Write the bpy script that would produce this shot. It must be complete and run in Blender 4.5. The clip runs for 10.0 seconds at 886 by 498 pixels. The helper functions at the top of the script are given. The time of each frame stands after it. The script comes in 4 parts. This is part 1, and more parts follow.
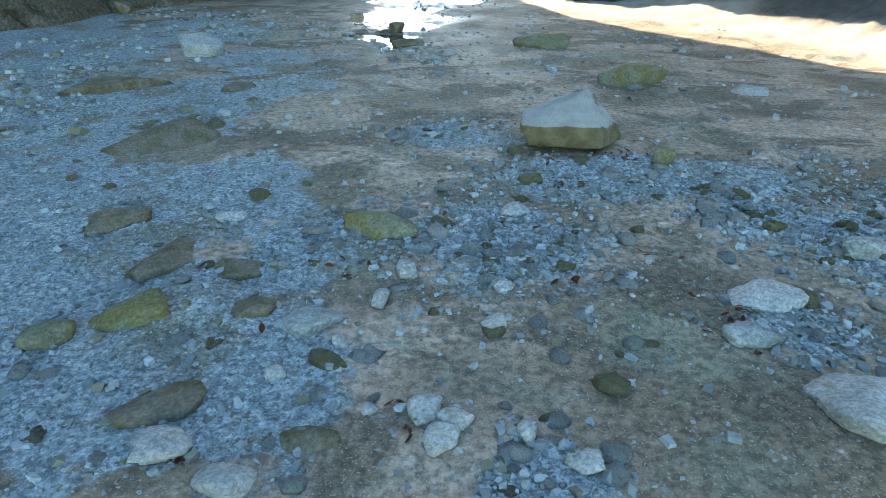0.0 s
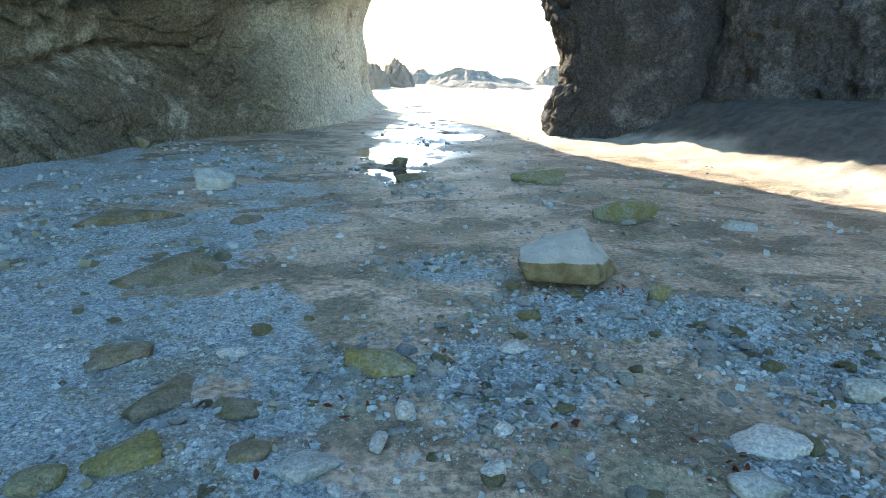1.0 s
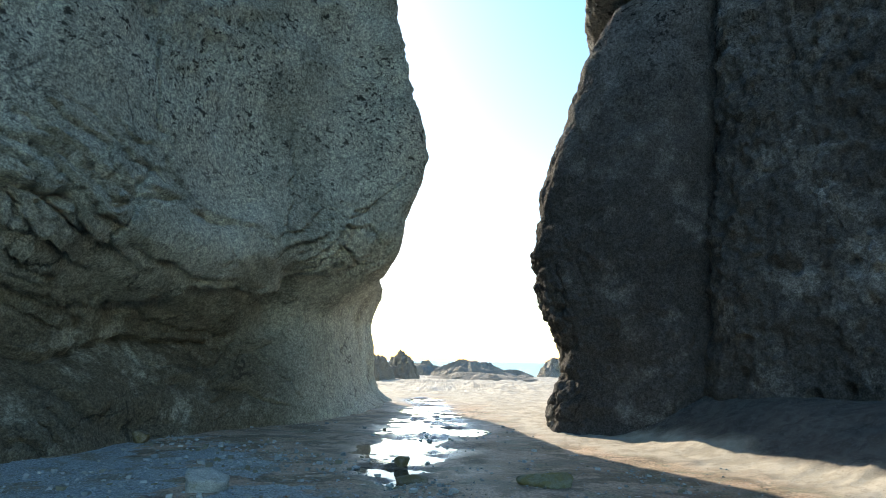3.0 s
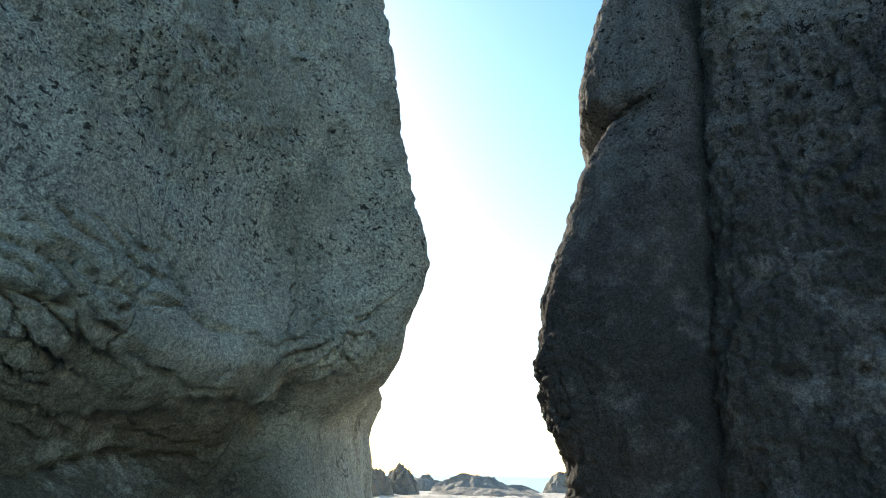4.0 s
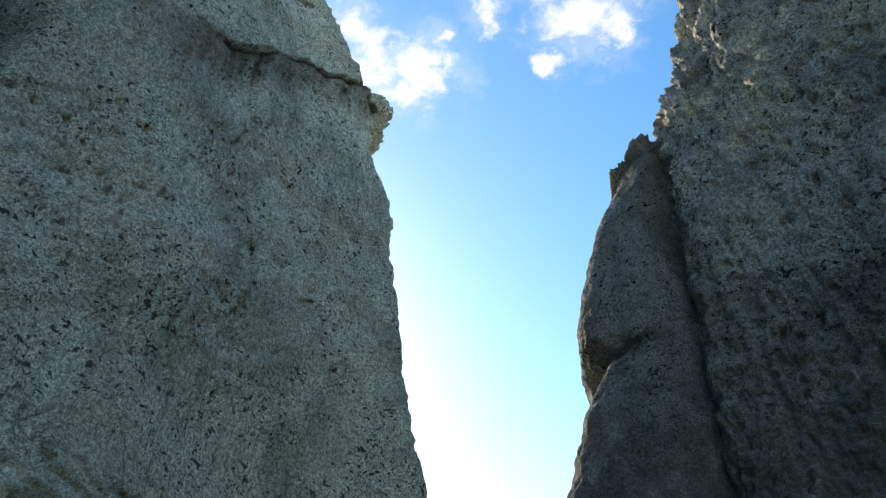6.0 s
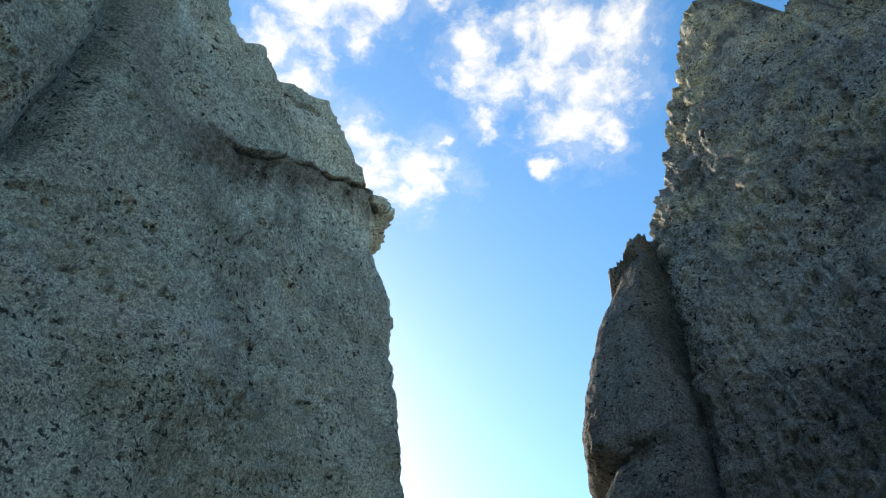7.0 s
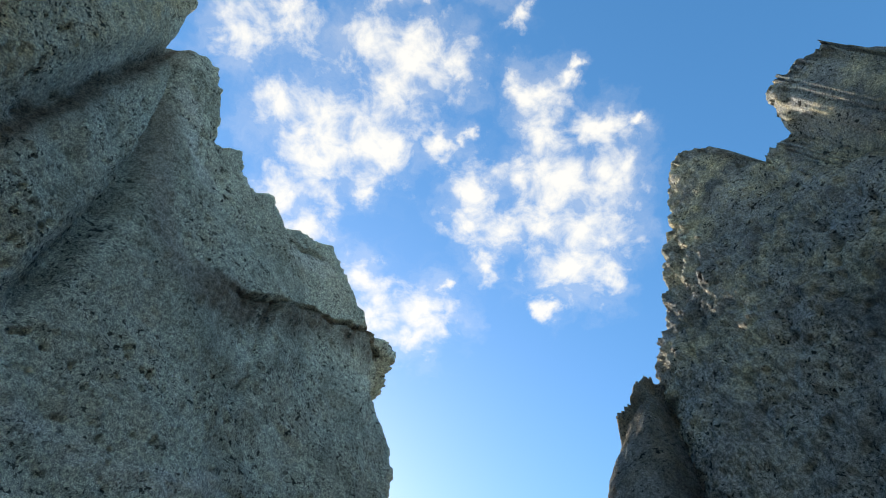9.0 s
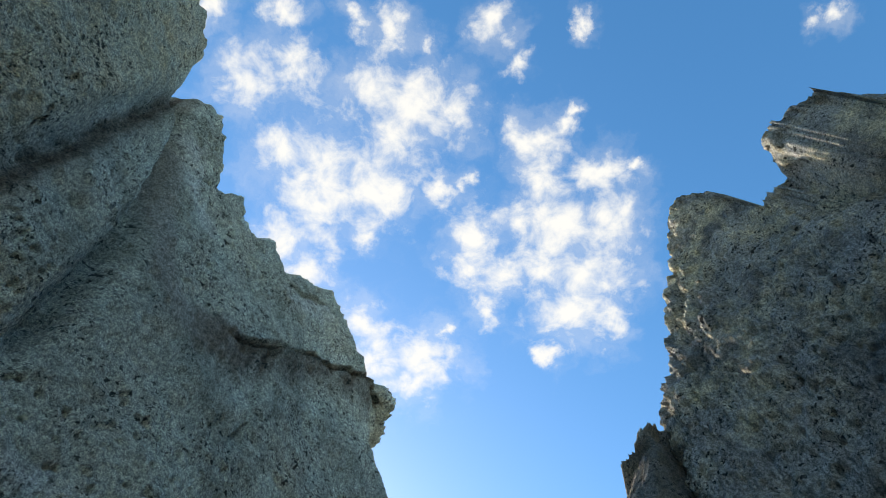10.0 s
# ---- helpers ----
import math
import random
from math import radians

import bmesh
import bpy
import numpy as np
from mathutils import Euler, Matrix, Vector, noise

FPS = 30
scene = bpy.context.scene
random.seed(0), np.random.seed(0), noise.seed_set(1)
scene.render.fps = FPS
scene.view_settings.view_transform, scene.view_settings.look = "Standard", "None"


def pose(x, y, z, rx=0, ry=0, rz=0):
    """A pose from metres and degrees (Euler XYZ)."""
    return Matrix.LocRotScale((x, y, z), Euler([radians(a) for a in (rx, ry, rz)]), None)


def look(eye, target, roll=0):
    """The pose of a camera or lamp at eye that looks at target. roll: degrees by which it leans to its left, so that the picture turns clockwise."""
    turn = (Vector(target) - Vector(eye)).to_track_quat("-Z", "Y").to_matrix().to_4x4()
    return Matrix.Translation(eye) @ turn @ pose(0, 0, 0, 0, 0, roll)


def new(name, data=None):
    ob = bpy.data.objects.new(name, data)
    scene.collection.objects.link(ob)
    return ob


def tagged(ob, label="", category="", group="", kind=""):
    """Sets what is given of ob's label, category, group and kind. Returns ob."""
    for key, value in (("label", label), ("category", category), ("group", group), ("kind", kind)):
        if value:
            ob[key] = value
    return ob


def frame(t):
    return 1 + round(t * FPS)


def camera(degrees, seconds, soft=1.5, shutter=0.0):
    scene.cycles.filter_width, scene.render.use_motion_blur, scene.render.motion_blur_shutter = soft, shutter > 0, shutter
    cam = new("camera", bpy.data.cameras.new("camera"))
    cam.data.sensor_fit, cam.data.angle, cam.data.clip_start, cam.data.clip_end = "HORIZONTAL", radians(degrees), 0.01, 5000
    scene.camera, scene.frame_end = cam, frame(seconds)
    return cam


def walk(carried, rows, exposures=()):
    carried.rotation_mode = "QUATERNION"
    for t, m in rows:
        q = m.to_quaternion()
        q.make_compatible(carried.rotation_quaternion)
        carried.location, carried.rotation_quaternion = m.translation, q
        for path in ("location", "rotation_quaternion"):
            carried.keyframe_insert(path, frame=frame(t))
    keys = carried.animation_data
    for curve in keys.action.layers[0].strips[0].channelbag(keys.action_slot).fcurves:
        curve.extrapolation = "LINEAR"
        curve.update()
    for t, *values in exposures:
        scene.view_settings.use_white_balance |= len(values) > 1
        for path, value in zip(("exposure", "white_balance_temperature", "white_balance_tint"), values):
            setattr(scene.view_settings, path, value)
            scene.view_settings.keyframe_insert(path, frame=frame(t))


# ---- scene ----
import itertools

# ------------------------------------------------------------------ camera
cam = camera(70.6, 10.0, soft=0.75)
PATH = [  # seconds, pitch, yaw, roll, x, y, z
    (0.0, -27.05, -0.52, -0.48, -0.014, 0.093, 1.284),
    (0.5, -21.88, -0.47, -0.62, -0.015, 0.084, 1.334),
    (1.0, -15.97, -0.33, -0.82, -0.011, 0.072, 1.379),
    (1.5, -9.46, -0.18, -0.94, -0.005, 0.051, 1.421),
    (2.0, -2.31, -0.06, -1.10, 0.0, 0.030, 1.457),
    (2.5, 4.48, 0.0, -1.18, 0.0, 0.010, 1.49),
    (4.0, 19.79, 0.14, -1.25, 0.0, 0.0, 1.5),
    (4.5, 25.26, 0.15, -1.30, 0.0, 0.0, 1.5),
    (5.0, 31.04, 0.20, -1.31, 0.0, 0.0, 1.5),
    (5.5, 36.37, 0.20, -1.35, 0.0, 0.0, 1.5),
    (7.0, 50.46, 0.23, -1.38, 0.0, 0.0, 1.5),
    (7.5, 54.28, 0.32, -1.36, 0.0, 0.0, 1.5),
    (8.0, 57.57, 0.40, -1.32, 0.0, 0.0, 1.5),
    (8.5, 60.53, 0.51, -1.31, 0.0, 0.0, 1.5),
    (9.0, 63.45, 0.58, -1.31, 0.0, 0.0, 1.5),
    (9.5, 66.18, 0.58, -1.31, 0.0, 0.0, 1.5),
    (10.0, 67.52, 0.69, -1.29, 0.0, 0.0, 1.5),
]
EXPOSURES = [(0.0, 3.0, 8700, 12), (1.0, 2.9, 8500, 12), (2.0, 2.4, 8200, 10), (2.5, 1.75, 8000, 10), (4.0, 1.8, 8000, 10), (5.5, 1.75, 8000, 10),
             (7.5, 1.6, 7800, 10), (10.0, 1.45, 7600, 10)]  # seconds, stops, kelvin, tint
walk(cam, [(t, pose(x, y, z, 90 + p, r, w)) for t, p, w, r, x, y, z in PATH], EXPOSURES)

# ------------------------------------------------------------------ sky and sun
SUN_AZ, SUN_EL = -29.5, 27.0   # degrees right of +y, and above the horizon
SKY_STRENGTH, SUN_STRENGTH = 0.13, 2.4

# centres and radii of the cloud puffs on a flat layer one unit overhead
PUFFS_WEST = [(-0.33, 0.13, 0.055), (-0.26, 0.11, 0.044), (-0.13, 0.15, 0.058), (-0.06, 0.17, 0.063), (-0.01, 0.18, 0.043), (-0.1, 0.23, 0.056),
              (-0.28, 0.25, 0.049), (-0.22, 0.28, 0.077), (-0.15, 0.3, 0.068), (-0.24, 0.34, 0.06), (-0.12, 0.32, 0.044), (-0.16, 0.38, 0.03),
              (-0.29, 0.4, 0.05), (-0.27, 0.46, 0.051), (-0.18, 0.56, 0.045), (-0.14, 0.63, 0.067), (-0.07, 0.64, 0.064), (-0.1, 0.7, 0.045),
              (-0.03, 0.3, 0.031), (0.01, 0.29, 0.017)]
PUFFS_EAST = [(0.11, 0.23, 0.037), (0.16, 0.2, 0.025), (0.18, 0.18, 0.016), (0.14, 0.29, 0.043), (0.23, 0.28, 0.04), (0.29, 0.27, 0.015),
              (0.17, 0.37, 0.072), (0.25, 0.36, 0.061), (0.15, 0.44, 0.06), (0.23, 0.46, 0.075), (0.2, 0.53, 0.072), (0.27, 0.56, 0.038),
              (0.16, 0.62, 0.025), (0.03, 0.38, 0.046), (0.02, 0.44, 0.044), (0.07, 0.47, 0.044), (0.05, 0.53, 0.028), (0.09, 0.36, 0.042)]
WISPS = [(-0.15, 0.04, 0.022), (-0.1, 0.05, 0.028), (-0.05, 0.07, 0.019), (-0.26, 0.03, 0.028), (-0.37, 0.02, 0.028), (0.05, 0.05, 0.033),
         (0.09, 0.11, 0.022), (0.19, 0.05, 0.017), (0.55, 0.04, 0.021), (-0.02, 0.58, 0.016)]


class Nodes:
    """Short ways to make and link shader nodes."""

    def __init__(self, tree):
        self.tree = tree
        tree.nodes.clear()

    def add(self, kind, **inputs):
        node = self.tree.nodes.new(kind)
        for key, value in inputs.items():
            self.put(node, key, value)
        return node

    def put(self, node, key, value):
        key = int(key[1:]) if key[0] == "i" and key[1:].isdigit() else key.replace("_", " ")
        socket = node.inputs[key]
        if isinstance(value, bpy.types.NodeSocket):
            self.tree.links.new(value, socket)
        else:
            socket.default_value = value

    def math(self, op, a, b=0.0, c=0.0, clamp=False):
        n = self.add("ShaderNodeMath", i0=a, i1=b, i2=c)
        n.operation, n.use_clamp = op, clamp
        return n.outputs[0]

    def vec(self, op, a, b):
        n = self.add("ShaderNodeVectorMath", i0=a, i1=b)
        n.operation = op
        return n.outputs["Value"] if op in ("DISTANCE", "DOT_PRODUCT", "LENGTH") else n.outputs[0]

    def noise(self, vector, scale, detail=4.0, rough=0.55, distort=0.0):
        n = self.add("ShaderNodeTexNoise", Vector=vector, Scale=scale, Detail=detail, Roughness=rough, Distortion=distort)
        return n.outputs[0]

    def cells(self, vector, scale, feature="F1", random=1.0):
        n = self.add("ShaderNodeTexVoronoi")
        n.feature = feature
        self.put(n, "Vector", vector), self.put(n, "Scale", scale), self.put(n, "Randomness", random)
        return n.outputs[0]

    def ramp(self, fac, low, high, a=0.0, b=1.0):
        n = self.add("ShaderNodeMapRange", Value=fac, From_Min=low, From_Max=high, To_Min=a, To_Max=b)
        n.interpolation_type = "SMOOTHSTEP"
        return n.outputs[0]

    def mix(self, fac, a, b):
        n = self.tree.nodes.new("ShaderNodeMix")
        n.data_type = "RGBA"
        for i, v in ((0, fac), (6, a), (7, b)):
            if isinstance(v, bpy.types.NodeSocket):
                self.tree.links.new(v, n.inputs[i])
            else:
                n.inputs[i].default_value = (*v, 1.0) if isinstance(v, tuple) and len(v) == 3 else v
        return n.outputs[2]

    def scaled(self, vector, x, y, z):
        return self.vec("MULTIPLY", vector, (x, y, z))

    def bump(self, height, distance, strength=1.0, normal=None):
        n = self.add("ShaderNodeBump", Height=height, Distance=distance, Strength=strength)
        if normal is not None:
            self.put(n, "Normal", normal)
        return n.outputs[0]


def make_world():
    world = bpy.data.worlds.new("sky")
    scene.world = world
    world.use_nodes = True
    n = Nodes(world.node_tree)
    sky = n.add("ShaderNodeTexSky")
    sky.sky_type, sky.sun_disc = "NISHITA", False
    sky.sun_elevation, sky.sun_rotation = radians(SUN_EL), radians(SUN_AZ)
    sky.air_density, sky.dust_density, sky.ozone_density = 1.0, 0.4, 1.2
    way = n.add("ShaderNodeTexCoord").outputs["Generated"]
    split = n.add("ShaderNodeSeparateXYZ", Vector=way)
    height = n.math("MAXIMUM", split.outputs[2], 0.03)
    flat = n.add("ShaderNodeCombineXYZ", X=n.math("DIVIDE", split.outputs[0], height),
                 Y=n.math("DIVIDE", split.outputs[1], height), Z=0.0).outputs[0]
    warp = n.add("ShaderNodeTexNoise", Vector=flat, Scale=16.0, Detail=5.0, Roughness=0.6).outputs[1]
    bent = n.vec("ADD", flat, n.scaled(n.vec("SUBTRACT", warp, (0.5, 0.5, 0.5)), 0.10, 0.10, 0.0))
    body = None
    for x, y, r in PUFFS_WEST + PUFFS_EAST + WISPS:
        near = n.math("MULTIPLY_ADD", n.vec("DISTANCE", bent, (x, y, 0.0)), -1.0 / (1.25 * r), 1.0)
        body = near if body is None else n.math("SMOOTH_MAX", body, near, 0.35)
    body = n.math("MAXIMUM", body, -1.5)
    ragged = n.noise(flat, 20.0, 7.0, 0.6, 0.3)
    cloud = n.math("ADD", n.math("MULTIPLY", body, 0.9), n.math("MULTIPLY_ADD", ragged, 2.2, -1.1))
    veil = n.ramp(n.math("ADD", n.math("MULTIPLY", body, 0.5), n.math("MULTIPLY_ADD", n.noise(bent, 12.0, 7.0, 0.6), 1.6, -0.8)), -0.35, 0.6, 0.0, 0.3)
    cloud = n.math("MAXIMUM", n.ramp(cloud, -0.12, 1.0), veil)
    deep = n.add("ShaderNodeHueSaturation", Saturation=1.36, Color=sky.outputs[0]).outputs[0]
    haze = n.add("ShaderNodeBackground", Color=deep, Strength=SKY_STRENGTH)
    puff = n.add("ShaderNodeBackground", Color=(0.90, 0.95, 1.0, 1.0), Strength=CLOUD_STRENGTH)
    both = n.add("ShaderNodeMixShader", Fac=n.math("MULTIPLY", cloud, 0.92))
    n.put(both, "i1", haze.outputs[0]), n.put(both, "i2", puff.outputs[0])
    n.add("ShaderNodeOutputWorld", Surface=both.outputs[0])


CLOUD_STRENGTH = 0.41
make_world()
sun = new("sun", bpy.data.lights.new("sun", "SUN"))
sun.data.energy, sun.data.angle, sun.data.color = SUN_STRENGTH, radians(0.5), (1.0, 0.96, 0.9)
sun_way = Vector((math.sin(radians(SUN_AZ)) * math.cos(radians(SUN_EL)),
                  math.cos(radians(SUN_AZ)) * math.cos(radians(SUN_EL)), math.sin(radians(SUN_EL))))
sun.matrix_world = look(sun_way * 100, (0, 0, 0))


# ------------------------------------------------------------------ numbers: noise and shapes
def hashed(i, j, k, seed):
    h = (i * 374761393 + j * 668265263 + k * 2147483647 + seed * 974634777) & 0xFFFFFFFF
    h = ((h ^ (h >> 13)) * 1274126177) & 0xFFFFFFFF
    h = ((h ^ (h >> 16)) * 2246822519) & 0xFFFFFFFF
    return ((h ^ (h >> 15)) & 0xFFFFFF) / float(0xFFFFFF)


def value_noise(p, seed=0):
    """Smooth noise from -1 to 1 at the points p (..., 3)."""
    i = np.floor(p).astype(np.int64)
    f = p - i
    f = f * f * f * (f * (f * 6 - 15) + 10)
    out = 0.0
    for a, b, c in itertools.product((0, 1), repeat=3):
        w = (f[..., 0] if a else 1 - f[..., 0]) * (f[..., 1] if b else 1 - f[..., 1]) * (f[..., 2] if c else 1 - f[..., 2])
        out = out + w * hashed(i[..., 0] + a, i[..., 1] + b, i[..., 2] + c, seed)
    return out * 2 - 1


def fbm(p, scale, octaves=4, seed=0, gain=0.5):
    """Layered noise; scale is the size of the largest lumps in metres."""
    q, amp, total, out = p / scale, 1.0, 0.0, 0.0
    for o in range(octaves):
        out = out + amp * value_noise(q + 17.3 * o, seed + o)
        total += amp
        q, amp = q * 2.03, amp * gain
    return out / total


def cell_edges(p, scale, seed=0):
    """The nearest and second nearest distances to scattered points, in cells."""
    q = p / scale
    i = np.floor(q).astype(np.int64)
    f1 = np.full(q.shape[:-1], 9.0)
    f2 = f1.copy()
    for a, b, c in itertools.product((-1, 0, 1), repeat=3):
        x, y, z = i[..., 0] + a, i[..., 1] + b, i[..., 2] + c
        d = np.sqrt((x + hashed(x, y, z, seed) - q[..., 0]) ** 2 + (y + hashed(x, y, z, seed + 7) - q[..., 1]) ** 2
                    + (z + hashed(x, y, z, seed + 13) - q[..., 2]) ** 2)
        f2 = np.minimum(f2, np.maximum(f1, d))
        f1 = np.minimum(f1, d)
    return f1, f2


def smooth(a, b, x):
    t = np.clip((x - a) / (b - a), 0, 1)
    return t * t * (3 - 2 * t)


def stacked(*parts):
    return np.stack(np.broadcast_arrays(*parts), axis=-1).astype(float)


def grid_mesh(name, pts, closed=False):
    """A mesh of quads over a grid of points (rows, columns, 3)."""
    rows, cols = pts.shape[:2]
    a = np.arange(rows * cols).reshape(rows, cols)
    if closed:
        a = np.concatenate([a, a[:, :1]], axis=1)
    quads = np.stack([a[:-1, :-1], a[:-1, 1:], a[1:, 1:], a[1:, :-1]], axis=-1).reshape(-1, 4)
    return raw_mesh(name, pts.reshape(-1, 3), quads)


def raw_mesh(name, verts, faces, smoothed=True):
    mesh = bpy.data.meshes.new(name)
    count, size = faces.shape
    mesh.vertices.add(len(verts)), mesh.loops.add(count * size), mesh.polygons.add(count)
    mesh.vertices.foreach_set("co", np.ascontiguousarray(verts, dtype=np.float32).ravel())
    mesh.loops.foreach_set("vertex_index", np.ascontiguousarray(faces, dtype=np.int32).ravel())
    mesh.polygons.foreach_set("loop_start", np.arange(0, count * size, size, dtype=np.int32))
    mesh.polygons.foreach_set("use_smooth", np.full(count, smoothed))
    mesh.update(calc_edges=True)
    return mesh


def grid_normals(pts):
    du, dv = np.gradient(pts, axis=1), np.gradient(pts, axis=0)
    n = np.cross(du, dv)
    return n / np.maximum(np.linalg.norm(n, axis=-1, keepdims=True), 1e-9)


def loop_curve(points, u):
    """Catmull-Rom through a closed loop of rows of numbers, at the stations u."""
    p = np.array(points, float)
    i = np.floor(u).astype(int)
    f = (u - i)[:, None]
    a, b, c, d = (p[(i + k) % len(p)] for k in (-1, 0, 1, 2))
    return 0.5 * (2 * b + (c - a) * f + (2 * a - 5 * b + 4 * c - d) * f ** 2 + (3 * b - a - 3 * c + d) * f ** 3)


def table(z, rows):
    r = np.array(rows, float)
    return np.interp(z, r[:, 0], r[:, 1])


# ------------------------------------------------------------------ materials
def material(name):
    m = bpy.data.materials.new(name)
    m.use_nodes = True
    n = Nodes(m.node_tree)
    return m, n, n.add("ShaderNodeTexCoord").outputs["Object"]


def finish(n, colour, rough, normal=None, specular=0.3):
    shader = n.add("ShaderNodeBsdfPrincipled", Base_Color=colour, Roughness=rough)
    n.put(shader, "Specular_IOR_Level", specular)
    if normal is not None:
        n.put(shader, "Normal", normal)
    n.add("ShaderNodeOutputMaterial", Surface=shader.outputs[0])


def cliff_material(name, grey, pale, dark, warm, warm_from, warm_to, pit_from=4.0, foot=(0.13, 0.11, 0.068), foot_top=3.6, crack_top=9.0, lichen_share=0.75, foot_y=(60.0, 59.0)):
    """Grey-green tuff: smooth and cracked below, pitted above, with water streaks and warm lichen."""
    m, n, at = material(name)
    height = n.add("ShaderNodeSeparateXYZ", Vector=at).outputs[2]
    upper = n.ramp(n.math("ADD", height, n.math("MULTIPLY", n.noise(at, 0.4, 3), 4.0)), pit_from, pit_from + 5.0)
    big = n.noise(at, 0.35, 6, 0.62, 0.4)
    mid = n.noise(at, 2.2, 8, 0.68)
    fine = n.noise(at, 13.0, 6, 0.78)
    streak = n.noise(n.scaled(at, 1.7, 1.7, 0.14), 1.0, 7, 0.66, 0.3)
    c = n.mix(n.ramp(big, 0.38, 0.56), grey, pale)
    c = n.mix(n.ramp(streak, 0.50, 0.62, 0.0, 0.34), c, dark)
    c = n.mix(n.ramp(mid, 0.50, 0.64, 0.0, 0.35), c, dark)
    c = n.mix(n.ramp(n.noise(at, 0.9, 7, 0.7, 0.5), 0.53, 0.64, 0.0, 0.4), c, pale)
    c = n.mix(n.ramp(n.noise(n.scaled(at, 0.5, 0.5, 0.22), 1.0, 5, 0.6, 0.8), 0.50, 0.60, 0.0, 0.45), c, tuple(0.5 * (a + b) * t for a, b, t in zip(grey, pale, (1.06, 0.98, 0.96))))
    zone = {}
    for key in ("stain", "pale", "plain", "ochre"):
        node = n.add("ShaderNodeAttribute")
        node.attribute_name = key
        zone[key] = node.outputs["Fac"]
    # Lichen tone up high; on the east it also paints in sunlight.
    lichen = n.math("MULTIPLY", n.ramp(n.noise(at, 0.55, 8, 0.74), 0.42, 0.68), n.ramp(height, warm_from, warm_to))
    c = n.mix(n.math("MULTIPLY", lichen, lichen_share), c, warm)
    drip = n.noise(n.scaled(at, 2.4, 2.4, 0.3), 1.0, 6, 0.65, 0.2)
    c = n.mix(n.math("MULTIPLY", zone["pale"], n.ramp(mid, 0.36, 0.6, 0.45, 0.9)), c, tuple(min(0.7, 1.12 * v) for v in pale))
    c = n.mix(n.math("MULTIPLY", zone["plain"], 0.75), c, (0.36, 0.325, 0.28))
    c = n.mix(n.math("MULTIPLY", zone["stain"], n.ramp(drip, 0.34, 0.6, 0.5, 1.0)), c, (0.165, 0.128, 0.096))
    c = n.mix(n.math("MULTIPLY", zone["ochre"], n.ramp(n.noise(at, 1.3, 7, 0.72), 0.36, 0.6, 0.15, 0.85)), c, (0.66, 0.57, 0.39))
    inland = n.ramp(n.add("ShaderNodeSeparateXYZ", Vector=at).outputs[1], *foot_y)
    # Foot colour: brown stain in the west, just darker low down in the east.
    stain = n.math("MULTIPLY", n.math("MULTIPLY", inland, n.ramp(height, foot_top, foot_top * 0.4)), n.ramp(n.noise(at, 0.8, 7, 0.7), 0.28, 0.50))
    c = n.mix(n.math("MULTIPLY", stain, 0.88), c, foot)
    pits = n.math("MULTIPLY", n.ramp(n.noise(n.scaled(at, 1.0, 1.0, 1.3), 5.5, 4, 0.6, 0.15), 0.59, 0.62), n.ramp(n.noise(at, 0.7, 5), 0.42, 0.56, 0.15, 1.0))
    specks = n.math("MULTIPLY", n.ramp(n.noise(at, 14.0, 3, 0.55), 0.59, 0.62), n.ramp(n.noise(at, 1.0, 4), 0.46, 0.60, 0.05, 1.0))
    grit = n.math("MULTIPLY", n.ramp(n.noise(n.scaled(at, 1.0, 1.0, 1.5), 24.0, 3, 0.6), 0.60, 0.66, 0.0, 0.6), n.ramp(n.noise(at, 0.6, 4), 0.42, 0.58, 0.1, 0.8))
    holes = n.math("MULTIPLY", n.math("MAXIMUM", n.math("MAXIMUM", pits, specks), grit), n.math("MULTIPLY_ADD", upper, 0.85, 0.15))
    holes = n.math("MULTIPLY", holes, n.math("SUBTRACT", 1.0, n.math("MULTIPLY", zone["plain"], 0.8), clamp=True))
    bent = n.vec("ADD", at, n.scaled(n.add("ShaderNodeTexNoise", Vector=at, Scale=0.9, Detail=6.0, Roughness=0.6).outputs[1], 1.5, 1.5, 1.1))
    cracks = n.ramp(n.cells(n.scaled(bent, 0.45, 0.45, 0.8), 1.0, "DISTANCE_TO_EDGE"), 0.022, 0.004)
    cracks = n.math("MULTIPLY", cracks, n.ramp(n.noise(at, 0.8, 4), 0.50, 0.62, 0.0, 0.7))
    hair = n.ramp(n.cells(n.scaled(bent, 1.1, 1.1, 1.7), 1.0, "DISTANCE_TO_EDGE"), 0.025, 0.006)
    cracks = n.math("MAXIMUM", cracks, n.math("MULTIPLY", hair, n.ramp(n.noise(at, 1.1, 4, 0.5, 0.3), 0.56, 0.64, 0.0, 0.5)))
    cracks = n.math("MULTIPLY", cracks, n.ramp(height, crack_top, crack_top * 0.5, 0.12, 1.0))
    strong = n.math("MULTIPLY_ADD", upper, 0.35, 0.75)
    grain = n.ramp(fine, 0.36, 0.64, 0.62, 1.46)
    grain = n.math("MULTIPLY_ADD", n.math("SUBTRACT", grain, 1.0), strong, 1.0)
    c = n.vec("MULTIPLY", c, grain)
    c = n.vec("MULTIPLY", c, n.ramp(n.noise(at, 31.0, 4, 0.7), 0.36, 0.64, 0.66, 1.38))
    # Shade inside the pits and cracks is painted on as near-black.
    c = n.mix(n.math("MULTIPLY", n.math("MAXIMUM", holes, cracks), 0.92), c, tuple(0.16 * v for v in dark))
    relief = n.math("ADD", n.math("MULTIPLY", mid, 0.9), n.math("MULTIPLY", fine, n.math("MULTIPLY_ADD", upper, 0.4, 0.32)))
    relief = n.math("SUBTRACT", relief, n.math("MULTIPLY", n.math("MAXIMUM", holes, cracks), 0.4))
